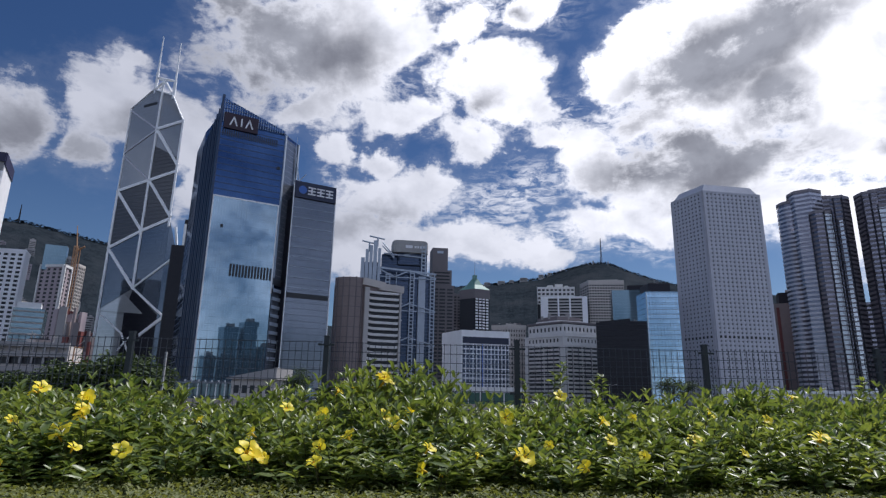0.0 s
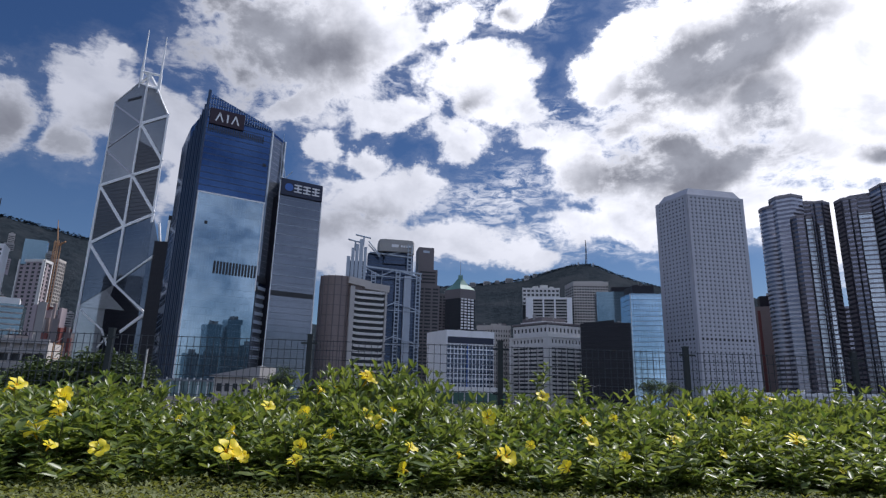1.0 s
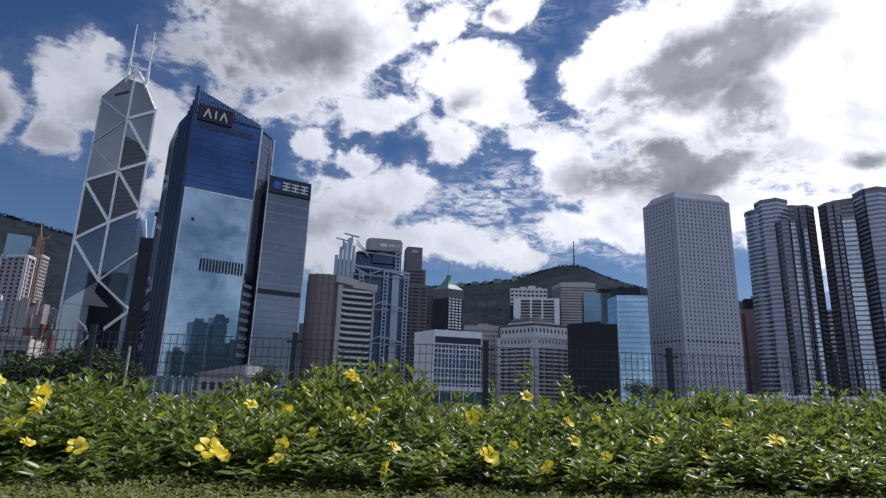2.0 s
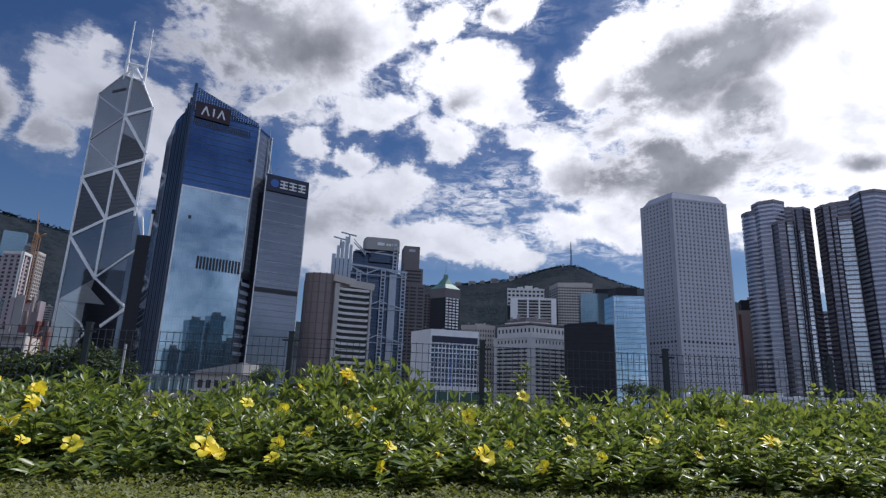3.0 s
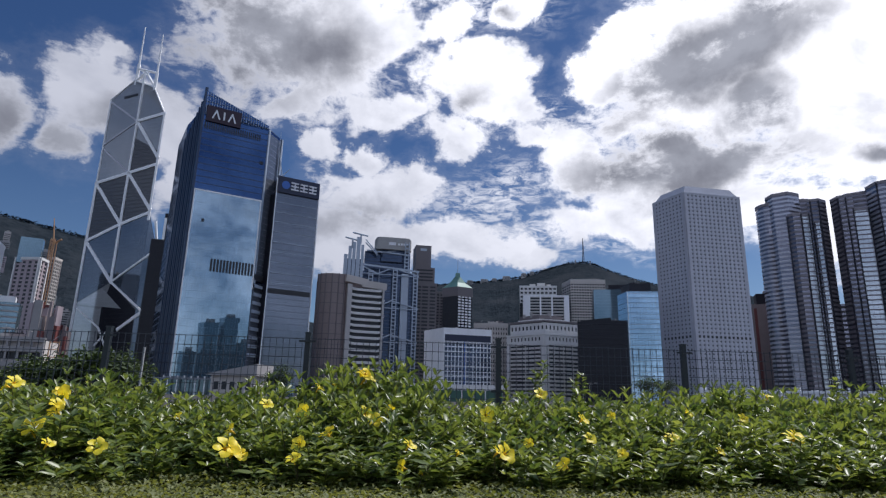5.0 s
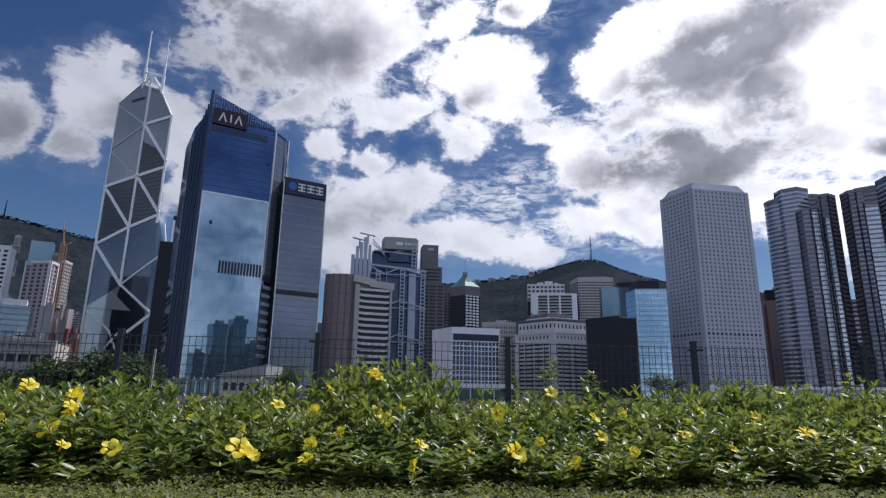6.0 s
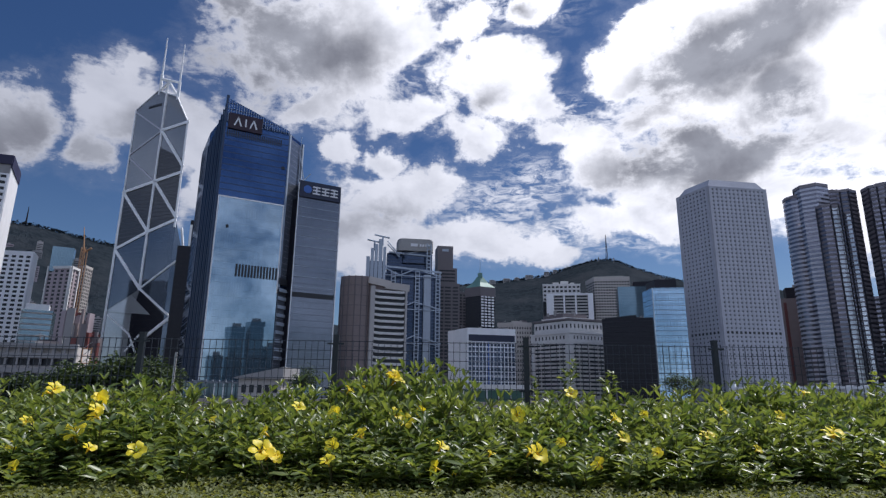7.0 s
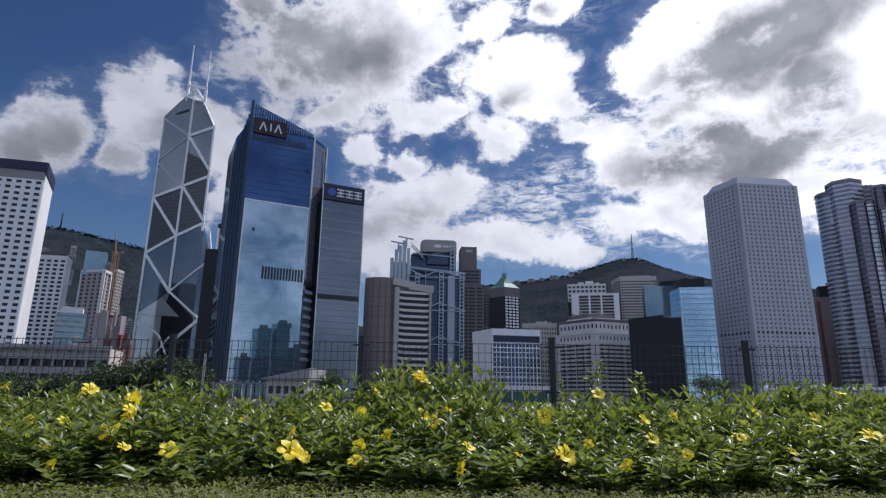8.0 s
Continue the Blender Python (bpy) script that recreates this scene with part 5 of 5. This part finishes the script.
# ridge-top houses and the mast on the peak
for i, (az, te, wd) in enumerate(((7.3, 0.196, 40), (8.7, 0.1985, 46), (9.7, 0.200, 30), (10.9, 0.204, 50), (12.6, 0.209, 34), (13.4, 0.212, 26), (17.6, 0.2305, 8), (19.0, 0.2285, 8))):
    d = 2085
    p = P(az, d)
    t = thing("ridge_house", "pale flat-roofed block on the ridge", "building", (p.x, p.y, rise(te, d) - 40), group="ridge houses")
    top = rise(te, d) + 4
    axis_block("wall_block", t, M_GREYSTONE, p.x, p.y, top - 44, top, wd * 0.55, 14, turn=-az)
    axis_block("roof", t, M_CONC, p.x, p.y, top, top + 1.6, wd * 0.4, 9, turn=-az)
    q = P(az, d - 7.2)
    for k in range(3):
        axis_block("window_band", t, M_WINDOW, q.x, q.y, top - 3.2 - k * 4, top - 1.4 - k * 4, wd * 0.48, 0.6, turn=-az)
for az, d, z0, z1, wd in ((18.38, 2085, 470, 568, 3.0), (-34.1, 1690, 385, 440, 1.6)):
    p = P(az, d)
    t = thing("hilltop_mast", "thin lattice radio mast on the hilltop", "mast", (p.x, p.y, z0))
    for dx in (-wd, wd):
        rod("mast_leg", t, M_DARK, (p.x + dx, p.y, z0), (p.x + dx * 0.15, p.y, z1), 1.3, 0.7)
    for k in range(8):
        f = k / 8
        z = z0 + (z1 - z0) * f
        w1 = wd * (1 - 0.85 * f)
        rod("mast_lacing", t, M_DARK, (p.x - w1, p.y, z), (p.x + w1, p.y, z + (z1 - z0) / 8), 0.5)

# towers across the water, behind the walk, that the mirrored fronts show
def mirrored(p, F):
    """The plan point of which p is the mirror image in the front F."""
    return p - F.n * 2 * (p - F.l).dot(F.n)


front = Face(P(-19.65, 365), P(-13.55, 372))
for az0, az1, h in ((-18.6, -17.7, 150), (-17.2, -16.0, 262), (-15.5, -14.3, 285), (-13.9, -13.2, 190)):
    a, b = mirrored(P(az1, 2400), front), mirrored(P(az0, 2400), front)
    t = thing("far_shore_tower", "plain grey tower on the far shore", "skyscraper", (a.x, a.y, 0), group="far shore towers")
    prism("tower_body", [a, b, b + Vector((0, -35)), a + Vector((0, -35))], 0, h, G_TEAL, t)
    prism("roof_room", [a * 0.7 + b * 0.3, a * 0.3 + b * 0.7, a * 0.3 + b * 0.7 + Vector((0, -20)), a * 0.7 + b * 0.3 + Vector((0, -20))], h, h + 14, M_CONC, t)

# ---------------------------------------------------------------- plants
def leaf_material(name, lo, hi, rough=0.55, trans=0.45):
    m, N = material(name)
    geo = N.add("ShaderNodeNewGeometry")
    r = geo.outputs["Random Per Island"]
    n = N.noise(geo.outputs["Position"], 1.9, 4.0)
    fine = N.noise(geo.outputs["Position"], 60.0, 3.0)
    col = N.mix(N.math("MULTIPLY_ADD", r, 0.6, N.math("MULTIPLY_ADD", n, 1.5, -0.55), clamp=True), (*lo, 1), (*hi, 1))
    col = N.mix(N.ramp(r, 0.93, 0.97), col, (hi[0] * 1.25, hi[1] * 1.2, hi[2] * 1.3, 1))
    col = N.vmath("SCALE", col, None, N.math("MULTIPLY_ADD", fine, 0.5, 0.75))
    p, out = finish(N, col, rough)
    tr = N.add("ShaderNodeBsdfTranslucent")
    N.put(tr.inputs[0], N.mix(1.0, col, (1.4, 1.3, 0.6, 1), "MULTIPLY"))
    mx = N.add("ShaderNodeMixShader")
    mx.inputs[0].default_value = trans
    N.put(mx.inputs[1], p.outputs[0])
    N.put(mx.inputs[2], tr.outputs[0])
    N.put(out.inputs[0], mx.outputs[0])
    return m


M_LEAF = leaf_material("glossy_shrub_leaf", (0.054, 0.104, 0.032), (0.225, 0.278, 0.085), 0.38)
M_COVER = leaf_material("ground_cover_leaf", (0.088, 0.118, 0.036), (0.225, 0.245, 0.088), 0.65, 0.4)
M_TREE = leaf_material("tree_leaf", (0.022, 0.04, 0.016), (0.065, 0.10, 0.034), 0.8, 0.2)
M_STEM = solid("green_brown_stem", (0.09, 0.08, 0.035), 0.7, grain=40.0, coarse=6.0)
M_BARK = solid("bark", (0.08, 0.065, 0.05), 0.9, grain=8.0, coarse=1.0, bump=0.4)
M_PETAL = leaf_material("yellow_petal", (0.84, 0.66, 0.015), (0.93, 0.80, 0.05), 0.5, 0.4)
M_THROAT = solid("orange_throat", (0.74, 0.46, 0.015), 0.6, grain=60.0, coarse=10.0)

LEAF_SHAPE = np.array(((0, 0, 0), (-0.17, 0.32, 0.05), (0, 0.34, -0.02), (0.17, 0.32, 0.05), (-0.15, 0.68, 0.03), (0, 0.70, -0.05), (0.15, 0.68, 0.03), (0, 1.0, -0.12)))
LEAF_FACES = ((0, 2, 1), (0, 3, 2), (1, 2, 5, 4), (2, 3, 6, 5), (4, 5, 7), (5, 6, 7))


class Leaves:
    """Collects many leaves into one mesh."""

    def __init__(self):
        self.v, self.f = [], []

    def add(self, at, aim, length, width, spin, rng):
        y = Vector(aim).normalized()
        x = y.cross(Vector((0, 0, 1)))
        if x.length < 1e-3:
            x = Vector((1, 0, 0))
        x.normalize()
        z = x.cross(y)
        x, z = x * math.cos(spin) + z * math.sin(spin), z * math.cos(spin) - x * math.sin(spin)
        base = len(self.v)
        curl = rng.uniform(0.5, 2.2)
        for a, b, c in LEAF_SHAPE:
            p = Vector(at) + x * (a * width) + y * (b * length) + z * (c * curl * length)
            self.v.append(p[:])
        self.f += [tuple(base + i for i in q) for q in LEAF_FACES]

    def mesh(self, name, mat):
        me = bpy.data.meshes.new(name)
        me.from_pydata(self.v, [], self.f)
        me.materials.append(mat)
        for p in me.polygons:
            p.use_smooth = True
        return me


def skyline_woods(seed, az0, az1, d, ridge, n):
    """Loose crowns along a hill's skyline."""
    rng = random.Random(seed)
    lv = Leaves()
    az = [r[0] for r in ridge]
    te = [r[1] for r in ridge]
    for i in range(n):
        a = rng.uniform(az0, az1)
        lift = 5 * max(0.0, noise.noise(Vector((a * 5, seed, 0)))) + 3
        p = P(a, d + rng.uniform(-12, 12))
        z = rise(float(np.interp(a, az, te)), d) - 5 + lift * rng.random()
        ln = rng.uniform(3, 7)
        lv.add((p.x, p.y, z), (rng.uniform(-1, 1), rng.uniform(-1, 1), rng.uniform(-0.4, 1.0)), ln, ln * 1.8, rng.uniform(-1, 1), rng)
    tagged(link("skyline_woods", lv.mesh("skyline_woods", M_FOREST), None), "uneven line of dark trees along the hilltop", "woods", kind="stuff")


def stems_mesh(lines, r):
    """Thin four-sided stems along the given polylines."""
    bm = bmesh.new()
    for pts in lines:
        prev = None
        for i, p in enumerate(pts):
            q = r * (1 - 0.6 * i / len(pts))
            ring = [bm.verts.new((p[0] + q * math.cos(a), p[1] + q * math.sin(a), p[2])) for a in (0, 2.09, 4.19)]
            if prev:
                for k in range(3):
                    bm.faces.new((prev[k], prev[(k + 1) % 3], ring[(k + 1) % 3], ring[k]))
            prev = ring
    return bm


def flower_mesh():
    """A trumpet flower of five broad, overlapping, slightly twisted petals; it opens along +Z."""
    bm = bmesh.new()
    for k in range(5):
        a0 = 2 * math.pi * k / 5
        grid = []
        for i in range(5):
            f = i / 4
            r = 0.006 + 0.050 * f
            z = 0.004 + 0.030 * f ** 0.6 - 0.012 * f ** 3
            half = (0.25, 0.42, 0.62, 0.60, 0.26)[i]
            row = []
            for j in range(4):
                g = j / 3 * 2 - 1
                a = a0 + g * half + 0.25 * f
                row.append(bm.verts.new((r * math.cos(a), r * math.sin(a), z + 0.006 * g * f + 0.004 * abs(g) * f)))
            grid.append(row)
        for i in range(4):
            for j in range(3):
                fc = bm.faces.new((grid[i][j], grid[i + 1][j], grid[i + 1][j + 1], grid[i][j + 1]))
                fc.smooth = True
    me = bpy.data.meshes.new("flower_petals")
    bm.to_mesh(me)
    bm.free()
    me.materials.append(M_PETAL)
    bm = bmesh.new()
    bmesh.ops.create_cone(bm, cap_ends=False, segments=8, radius1=0.004, radius2=0.011, depth=0.045)
    bmesh.ops.translate(bm, vec=(0, 0, -0.012), verts=bm.verts)
    tube = bpy.data.meshes.new("flower_tube")
    bm.to_mesh(tube)
    bm.free()
    tube.materials.append(M_THROAT)
    return me, tube


PETALS, TUBE = flower_mesh()


def shrub(seed, height):
    """One bush: many upright stems with whorls of leaves."""
    rng = random.Random(seed)
    t = thing("trumpet_shrub", "dense green trumpet-flower shrub with glossy whorled leaves", "shrub", group="flowering hedge")
    lv, lines = Leaves(), []
    for s in range(104):
        a, r = rng.uniform(0, 2 * math.pi), 0.52 * math.sqrt(rng.random())
        x, y = 1.0 * r * math.cos(a), 0.9 * r * math.sin(a)
        edge = r / 0.52
        h = height * rng.uniform(0.55, 1.0) * (1 - 0.30 * edge * edge)
        lean = (x * rng.uniform(0.2, 0.7) + rng.uniform(-0.06, 0.06), y * rng.uniform(0.2, 0.7) + rng.uniform(-0.06, 0.06))
        pts = []
        for k in range(6):
            f = k / 5
            pts.append((x + lean[0] * f * f, y + lean[1] * f * f, h * f))
        lines.append(pts)
        z = rng.uniform(0.04, 0.1)
        turn = rng.uniform(0, 6.28)
        while z < h:
            f = z / h
            p = (x + lean[0] * f * f, y + lean[1] * f * f, z)
            n = 3 if rng.random() < 0.35 else 4
            turn += rng.uniform(0.4, 1.1)
            top = z > h - 0.07
            for q in range(n):
                b = turn + 2 * math.pi * q / n + rng.uniform(-0.3, 0.3)
                up = rng.uniform(0.7, 1.8) if top else rng.uniform(0.0, 1.3)
                ln = rng.uniform(0.065, 0.132) * (0.75 if top else 1.0)
                lv.add(p, (math.cos(b), math.sin(b), up), ln, ln * rng.uniform(0.72, 1.12), rng.uniform(-0.9, 0.9), rng)
            z += rng.uniform(0.05, 0.08)
    br = part("branchwork", stems_mesh(lines, 0.005), M_STEM, t)
    br["kind"] = "stuff"
    fo = link("foliage", lv.mesh("foliage", M_LEAF), t)
    fo["kind"] = "stuff"
    return t


skyline_woods(61, 4.0, 25.0, 2092, RIDGE_PEAK, 2600)
skyline_woods(62, -37.0, -26.0, 1692, RIDGE_SIDE, 900)

rng = random.Random(11)
kinds = [shrub(100 + i, 0.60 + 0.03 * (i % 3)) for i in range(5)]
shrubs = []
count = 0
for row, (y0, step, hs) in enumerate(((4.12, 0.6, 0.50), (4.5, 0.62, 0.80), (5.0, 0.66, 0.95), (5.5, 0.7, 1.05))):
    x = -4.6 - 0.4 * row
    while x < 5.2 + 0.5 * row:
        if count >= 5 and row in (0, 1) and rng.random() < 0.14:
            x += step * 0.9
            continue
        az = math.degrees(math.atan2(x, y0))
        # the bush swells beside one gap and runs lower at another
        k = hs * (1.0 + 0.27 * math.exp(-((az + 3.5) / 4.5) ** 2) - 0.13 * math.exp(-((az + 15) / 4.5) ** 2) + 0.05 * math.exp(-((az + 33) / 6) ** 2) + 0.10 / (1 + math.exp(-(az - 14) / 3)) + rng.uniform(-0.13, 0.12))
        m = pose(x + rng.uniform(-0.12, 0.12), y0 + rng.uniform(-0.12, 0.12) + 0.02 * x, 0.0, 0, 0, rng.uniform(0, 360)) @ Matrix.Diagonal((0.92 + 0.2 * rng.random(), 0.92 + 0.2 * rng.random(), k, 1))
        src = kinds[count % 5]
        if count < 5:
            src.matrix_basis = m
            ob = src
        else:
            ob = copy_thing(src, m)
            ob.matrix_basis = m
        shrubs.append(ob)
        count += 1
        x += step + rng.uniform(-0.08, 0.08)


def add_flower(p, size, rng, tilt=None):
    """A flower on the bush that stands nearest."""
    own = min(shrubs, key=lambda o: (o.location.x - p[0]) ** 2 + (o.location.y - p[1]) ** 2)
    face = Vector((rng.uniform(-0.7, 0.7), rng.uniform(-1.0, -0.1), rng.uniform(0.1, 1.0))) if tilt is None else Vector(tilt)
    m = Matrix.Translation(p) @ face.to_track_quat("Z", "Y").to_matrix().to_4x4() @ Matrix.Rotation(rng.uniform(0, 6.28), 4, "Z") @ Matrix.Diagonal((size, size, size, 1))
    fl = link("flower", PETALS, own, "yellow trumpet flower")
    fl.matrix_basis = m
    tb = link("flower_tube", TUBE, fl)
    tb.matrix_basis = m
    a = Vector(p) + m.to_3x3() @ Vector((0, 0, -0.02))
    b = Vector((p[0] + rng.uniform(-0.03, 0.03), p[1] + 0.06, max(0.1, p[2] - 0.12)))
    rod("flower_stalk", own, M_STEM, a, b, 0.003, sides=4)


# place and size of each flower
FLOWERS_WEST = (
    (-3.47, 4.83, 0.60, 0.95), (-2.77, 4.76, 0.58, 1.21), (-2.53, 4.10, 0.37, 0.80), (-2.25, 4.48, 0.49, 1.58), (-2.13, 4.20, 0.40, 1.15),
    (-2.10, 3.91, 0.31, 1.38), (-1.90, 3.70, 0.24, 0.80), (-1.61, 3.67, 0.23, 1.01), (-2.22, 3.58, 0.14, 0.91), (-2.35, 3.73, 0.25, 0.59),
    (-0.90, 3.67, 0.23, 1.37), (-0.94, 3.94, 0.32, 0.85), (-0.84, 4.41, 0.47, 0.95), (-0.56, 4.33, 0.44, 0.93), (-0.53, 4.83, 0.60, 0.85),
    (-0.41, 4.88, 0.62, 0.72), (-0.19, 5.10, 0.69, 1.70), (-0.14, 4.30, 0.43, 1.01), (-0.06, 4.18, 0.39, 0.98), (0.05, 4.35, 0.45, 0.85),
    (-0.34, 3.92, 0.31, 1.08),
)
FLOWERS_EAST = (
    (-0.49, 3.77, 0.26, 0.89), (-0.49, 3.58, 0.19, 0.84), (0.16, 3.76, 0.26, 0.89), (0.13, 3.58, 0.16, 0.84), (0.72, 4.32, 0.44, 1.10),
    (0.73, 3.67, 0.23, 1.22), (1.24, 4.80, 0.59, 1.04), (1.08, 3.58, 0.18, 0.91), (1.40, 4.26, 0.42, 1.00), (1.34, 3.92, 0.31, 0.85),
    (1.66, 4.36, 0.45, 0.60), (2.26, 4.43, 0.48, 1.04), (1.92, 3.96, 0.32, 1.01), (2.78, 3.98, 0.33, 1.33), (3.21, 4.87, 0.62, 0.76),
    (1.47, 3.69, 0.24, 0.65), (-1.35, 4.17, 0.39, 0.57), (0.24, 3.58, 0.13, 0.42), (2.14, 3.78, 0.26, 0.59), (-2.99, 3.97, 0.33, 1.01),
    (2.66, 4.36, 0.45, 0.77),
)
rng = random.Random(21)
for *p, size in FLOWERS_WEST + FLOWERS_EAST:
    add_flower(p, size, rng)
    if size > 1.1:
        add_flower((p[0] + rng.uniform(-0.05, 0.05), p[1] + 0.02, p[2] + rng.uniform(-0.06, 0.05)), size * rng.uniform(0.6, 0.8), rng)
for i in range(8):
    x, y = rng.uniform(-3.4, 3.6), rng.uniform(3.6, 4.3)
    add_flower((x, y, 0.17 + (y - 3.6) * 0.33), rng.uniform(0.4, 0.7), rng)


# one tall sprig above the rest
def sprig(x, y, h, seed):
    rng = random.Random(seed)
    t = thing("tall_sprig", "slender green shoot rising above the hedge", "plant", (x, y, 0))
    lv, pts = Leaves(), [(x + 0.03 * math.sin(k), y, h * k / 7) for k in range(8)]
    z = h * 0.45
    while z < h:
        for q in range(3):
            b = rng.uniform(0, 6.28)
            lv.add((x + 0.02 * math.sin(z * 8), y, z), (math.cos(b), math.sin(b), rng.uniform(0.2, 1.0)), rng.uniform(0.04, 0.085), 0.06, rng.uniform(-0.8, 0.8), rng)
        z += 0.028
    part("stem", stems_mesh([pts], 0.005), M_STEM, t)
    fo = link("foliage", lv.mesh("foliage", M_LEAF), t)
    fo["kind"] = "stuff"


sprig(1.34, 5.1, 0.87, 3)
sprig(1.29, 5.14, 0.80, 7)
sprig(1.76, 5.3, 0.80, 4)
sprig(1.68, 5.25, 0.76, 8)
sprig(1.05, 5.2, 0.74, 5)
sprig(3.95, 5.0, 0.80, 6)

# low ground cover before the hedge
rng = random.Random(31)
lv = Leaves()
for i in range(30000):
    y = 2.7 + 1.6 * rng.random()
    x = rng.uniform(-1, 1) * (0.3 + y * 0.85)
    z = 0.015 + 0.075 * rng.random() * (0.6 + 0.8 * noise.noise(Vector((x * 2, y * 2, 7))) ** 2)
    b = rng.uniform(0, 6.28)
    ln = rng.uniform(0.02, 0.042)
    lv.add((x, y, z), (math.cos(b), math.sin(b), rng.uniform(-0.1, 1.0)), ln, ln * 1.3, rng.uniform(-0.6, 0.6), rng)
for i in range(16000):
    x, y = rng.uniform(-7, 7), rng.uniform(-2.5, 4.3)
    if y > 2.7 and abs(x) < 0.3 + y * 0.8:
        continue
    b, ln = rng.uniform(0, 6.28), rng.uniform(0.03, 0.06)
    lv.add((x, y, rng.uniform(0.01, 0.07)), (math.cos(b), math.sin(b), rng.uniform(-0.1, 0.8)), ln, ln * 1.3, rng.uniform(-0.6, 0.6), rng)
cover = tagged(link("ground_cover", lv.mesh("ground_cover", M_COVER), None), "low carpet of small dull green leaves", "ground cover", kind="stuff")


def tree(seed, x, y, h, spread):
    """A small tree: tapered trunk, limbs and a loose crown of leaves."""
    rng = random.Random(seed)
    t = thing("small_tree", "small dark green leafy tree beyond the fence", "tree", (x, y, 0), group="trees beyond the fence")
    rod("trunk", t, M_BARK, (x, y, 0), (x, y, h * 0.55), 0.1, 0.06)
    lv = Leaves()
    for k in range(9):
        a = rng.uniform(0, 6.28)
        c = Vector((x + math.cos(a) * spread * rng.uniform(0.1, 0.8), y + math.sin(a) * spread * rng.uniform(0.1, 0.8), h * rng.uniform(0.45, 0.9)))
        rod("limb", t, M_BARK, (x, y, h * rng.uniform(0.25, 0.5)), c, 0.05, 0.02)
        for q in range(230):
            o = Vector((rng.gauss(0, 1), rng.gauss(0, 1), rng.gauss(0, 0.7))) * spread * 0.26
            ln = rng.uniform(0.12, 0.26)
            lv.add(c + o, (rng.uniform(-1, 1), rng.uniform(-1, 1), rng.uniform(-0.5, 0.8)), ln, ln * 1.4, rng.uniform(-1, 1), rng)
    fo = link("crown", lv.mesh("crown", M_TREE), t)
    fo["kind"] = "stuff"


for i, (az, d, h, s) in enumerate(((-41, 36, 1.25, 1.3), (-38, 33, 1.1, 1.2), (-35.5, 36, 1.2, 1.3), (-33, 32, 1.1, 1.2), (-30.5, 35, 1.2, 1.2), (-28.2, 28, 1.8, 1.2), (-26.0, 27, 2.0, 1.2), (-24.2, 28, 2.05, 1.25), (-22.4, 30, 1.7, 1.15), (-10.6, 70, 3.8, 1.8), (24.0, 90, 4.6, 2.2), (25.0, 95, 4.0, 2.0)  )):
    p = P(az, d)
    tree(200 + i, p.x, p.y, h, s)

# ---------------------------------------------------------------- fence
FENCE_Y = 6.2
POSTS = (-6.82, -4.82, -2.825, -0.84, 1.155, 3.19, 5.12, 7.11)
fence = thing("mesh_fence", "dark green welded wire mesh fence on square posts", "fence", (0, FENCE_Y, 0))
for x in POSTS:
    po = axis_block("post", fence, M_POST, x, FENCE_Y + 0.04, 0, 1.17, 0.052, 0.052)
    axis_block("post_cap", po, M_POST, x, FENCE_Y + 0.04, 1.17, 1.185, 0.06, 0.06)
    axis_block("clamp", po, M_POST, x, FENCE_Y + 0.005, 1.08, 1.10, 0.17, 0.012)
    axis_block("clamp", po, M_POST, x, FENCE_Y + 0.005, 0.62, 0.64, 0.17, 0.012)
for a, b in zip(POSTS, POSTS[1:]):
    n = round((b - a - 0.1) / 0.066)
    for i in range(n + 1):
        x = a + 0.05 + (b - a - 0.1) * i / n
        axis_block("upright_wire", fence, M_WIRE, x, FENCE_Y, 0.06, 1.125, 0.0052, 0.0052)
    for j in range(12):
        z = 0.08 + j * 0.094
        axis_block("cross_wire", fence, M_WIRE, (a + b) / 2, FENCE_Y - 0.006, z - 0.003, z + 0.003, b - a - 0.06, 0.006)
p = P(-21.6, 9.0)
tagged(axis_block("pale_stake", None, M_PALEPOST, p.x, p.y, 0, 1.13, 0.024, 0.024), "thin pale metal stake behind the fence", "stake")
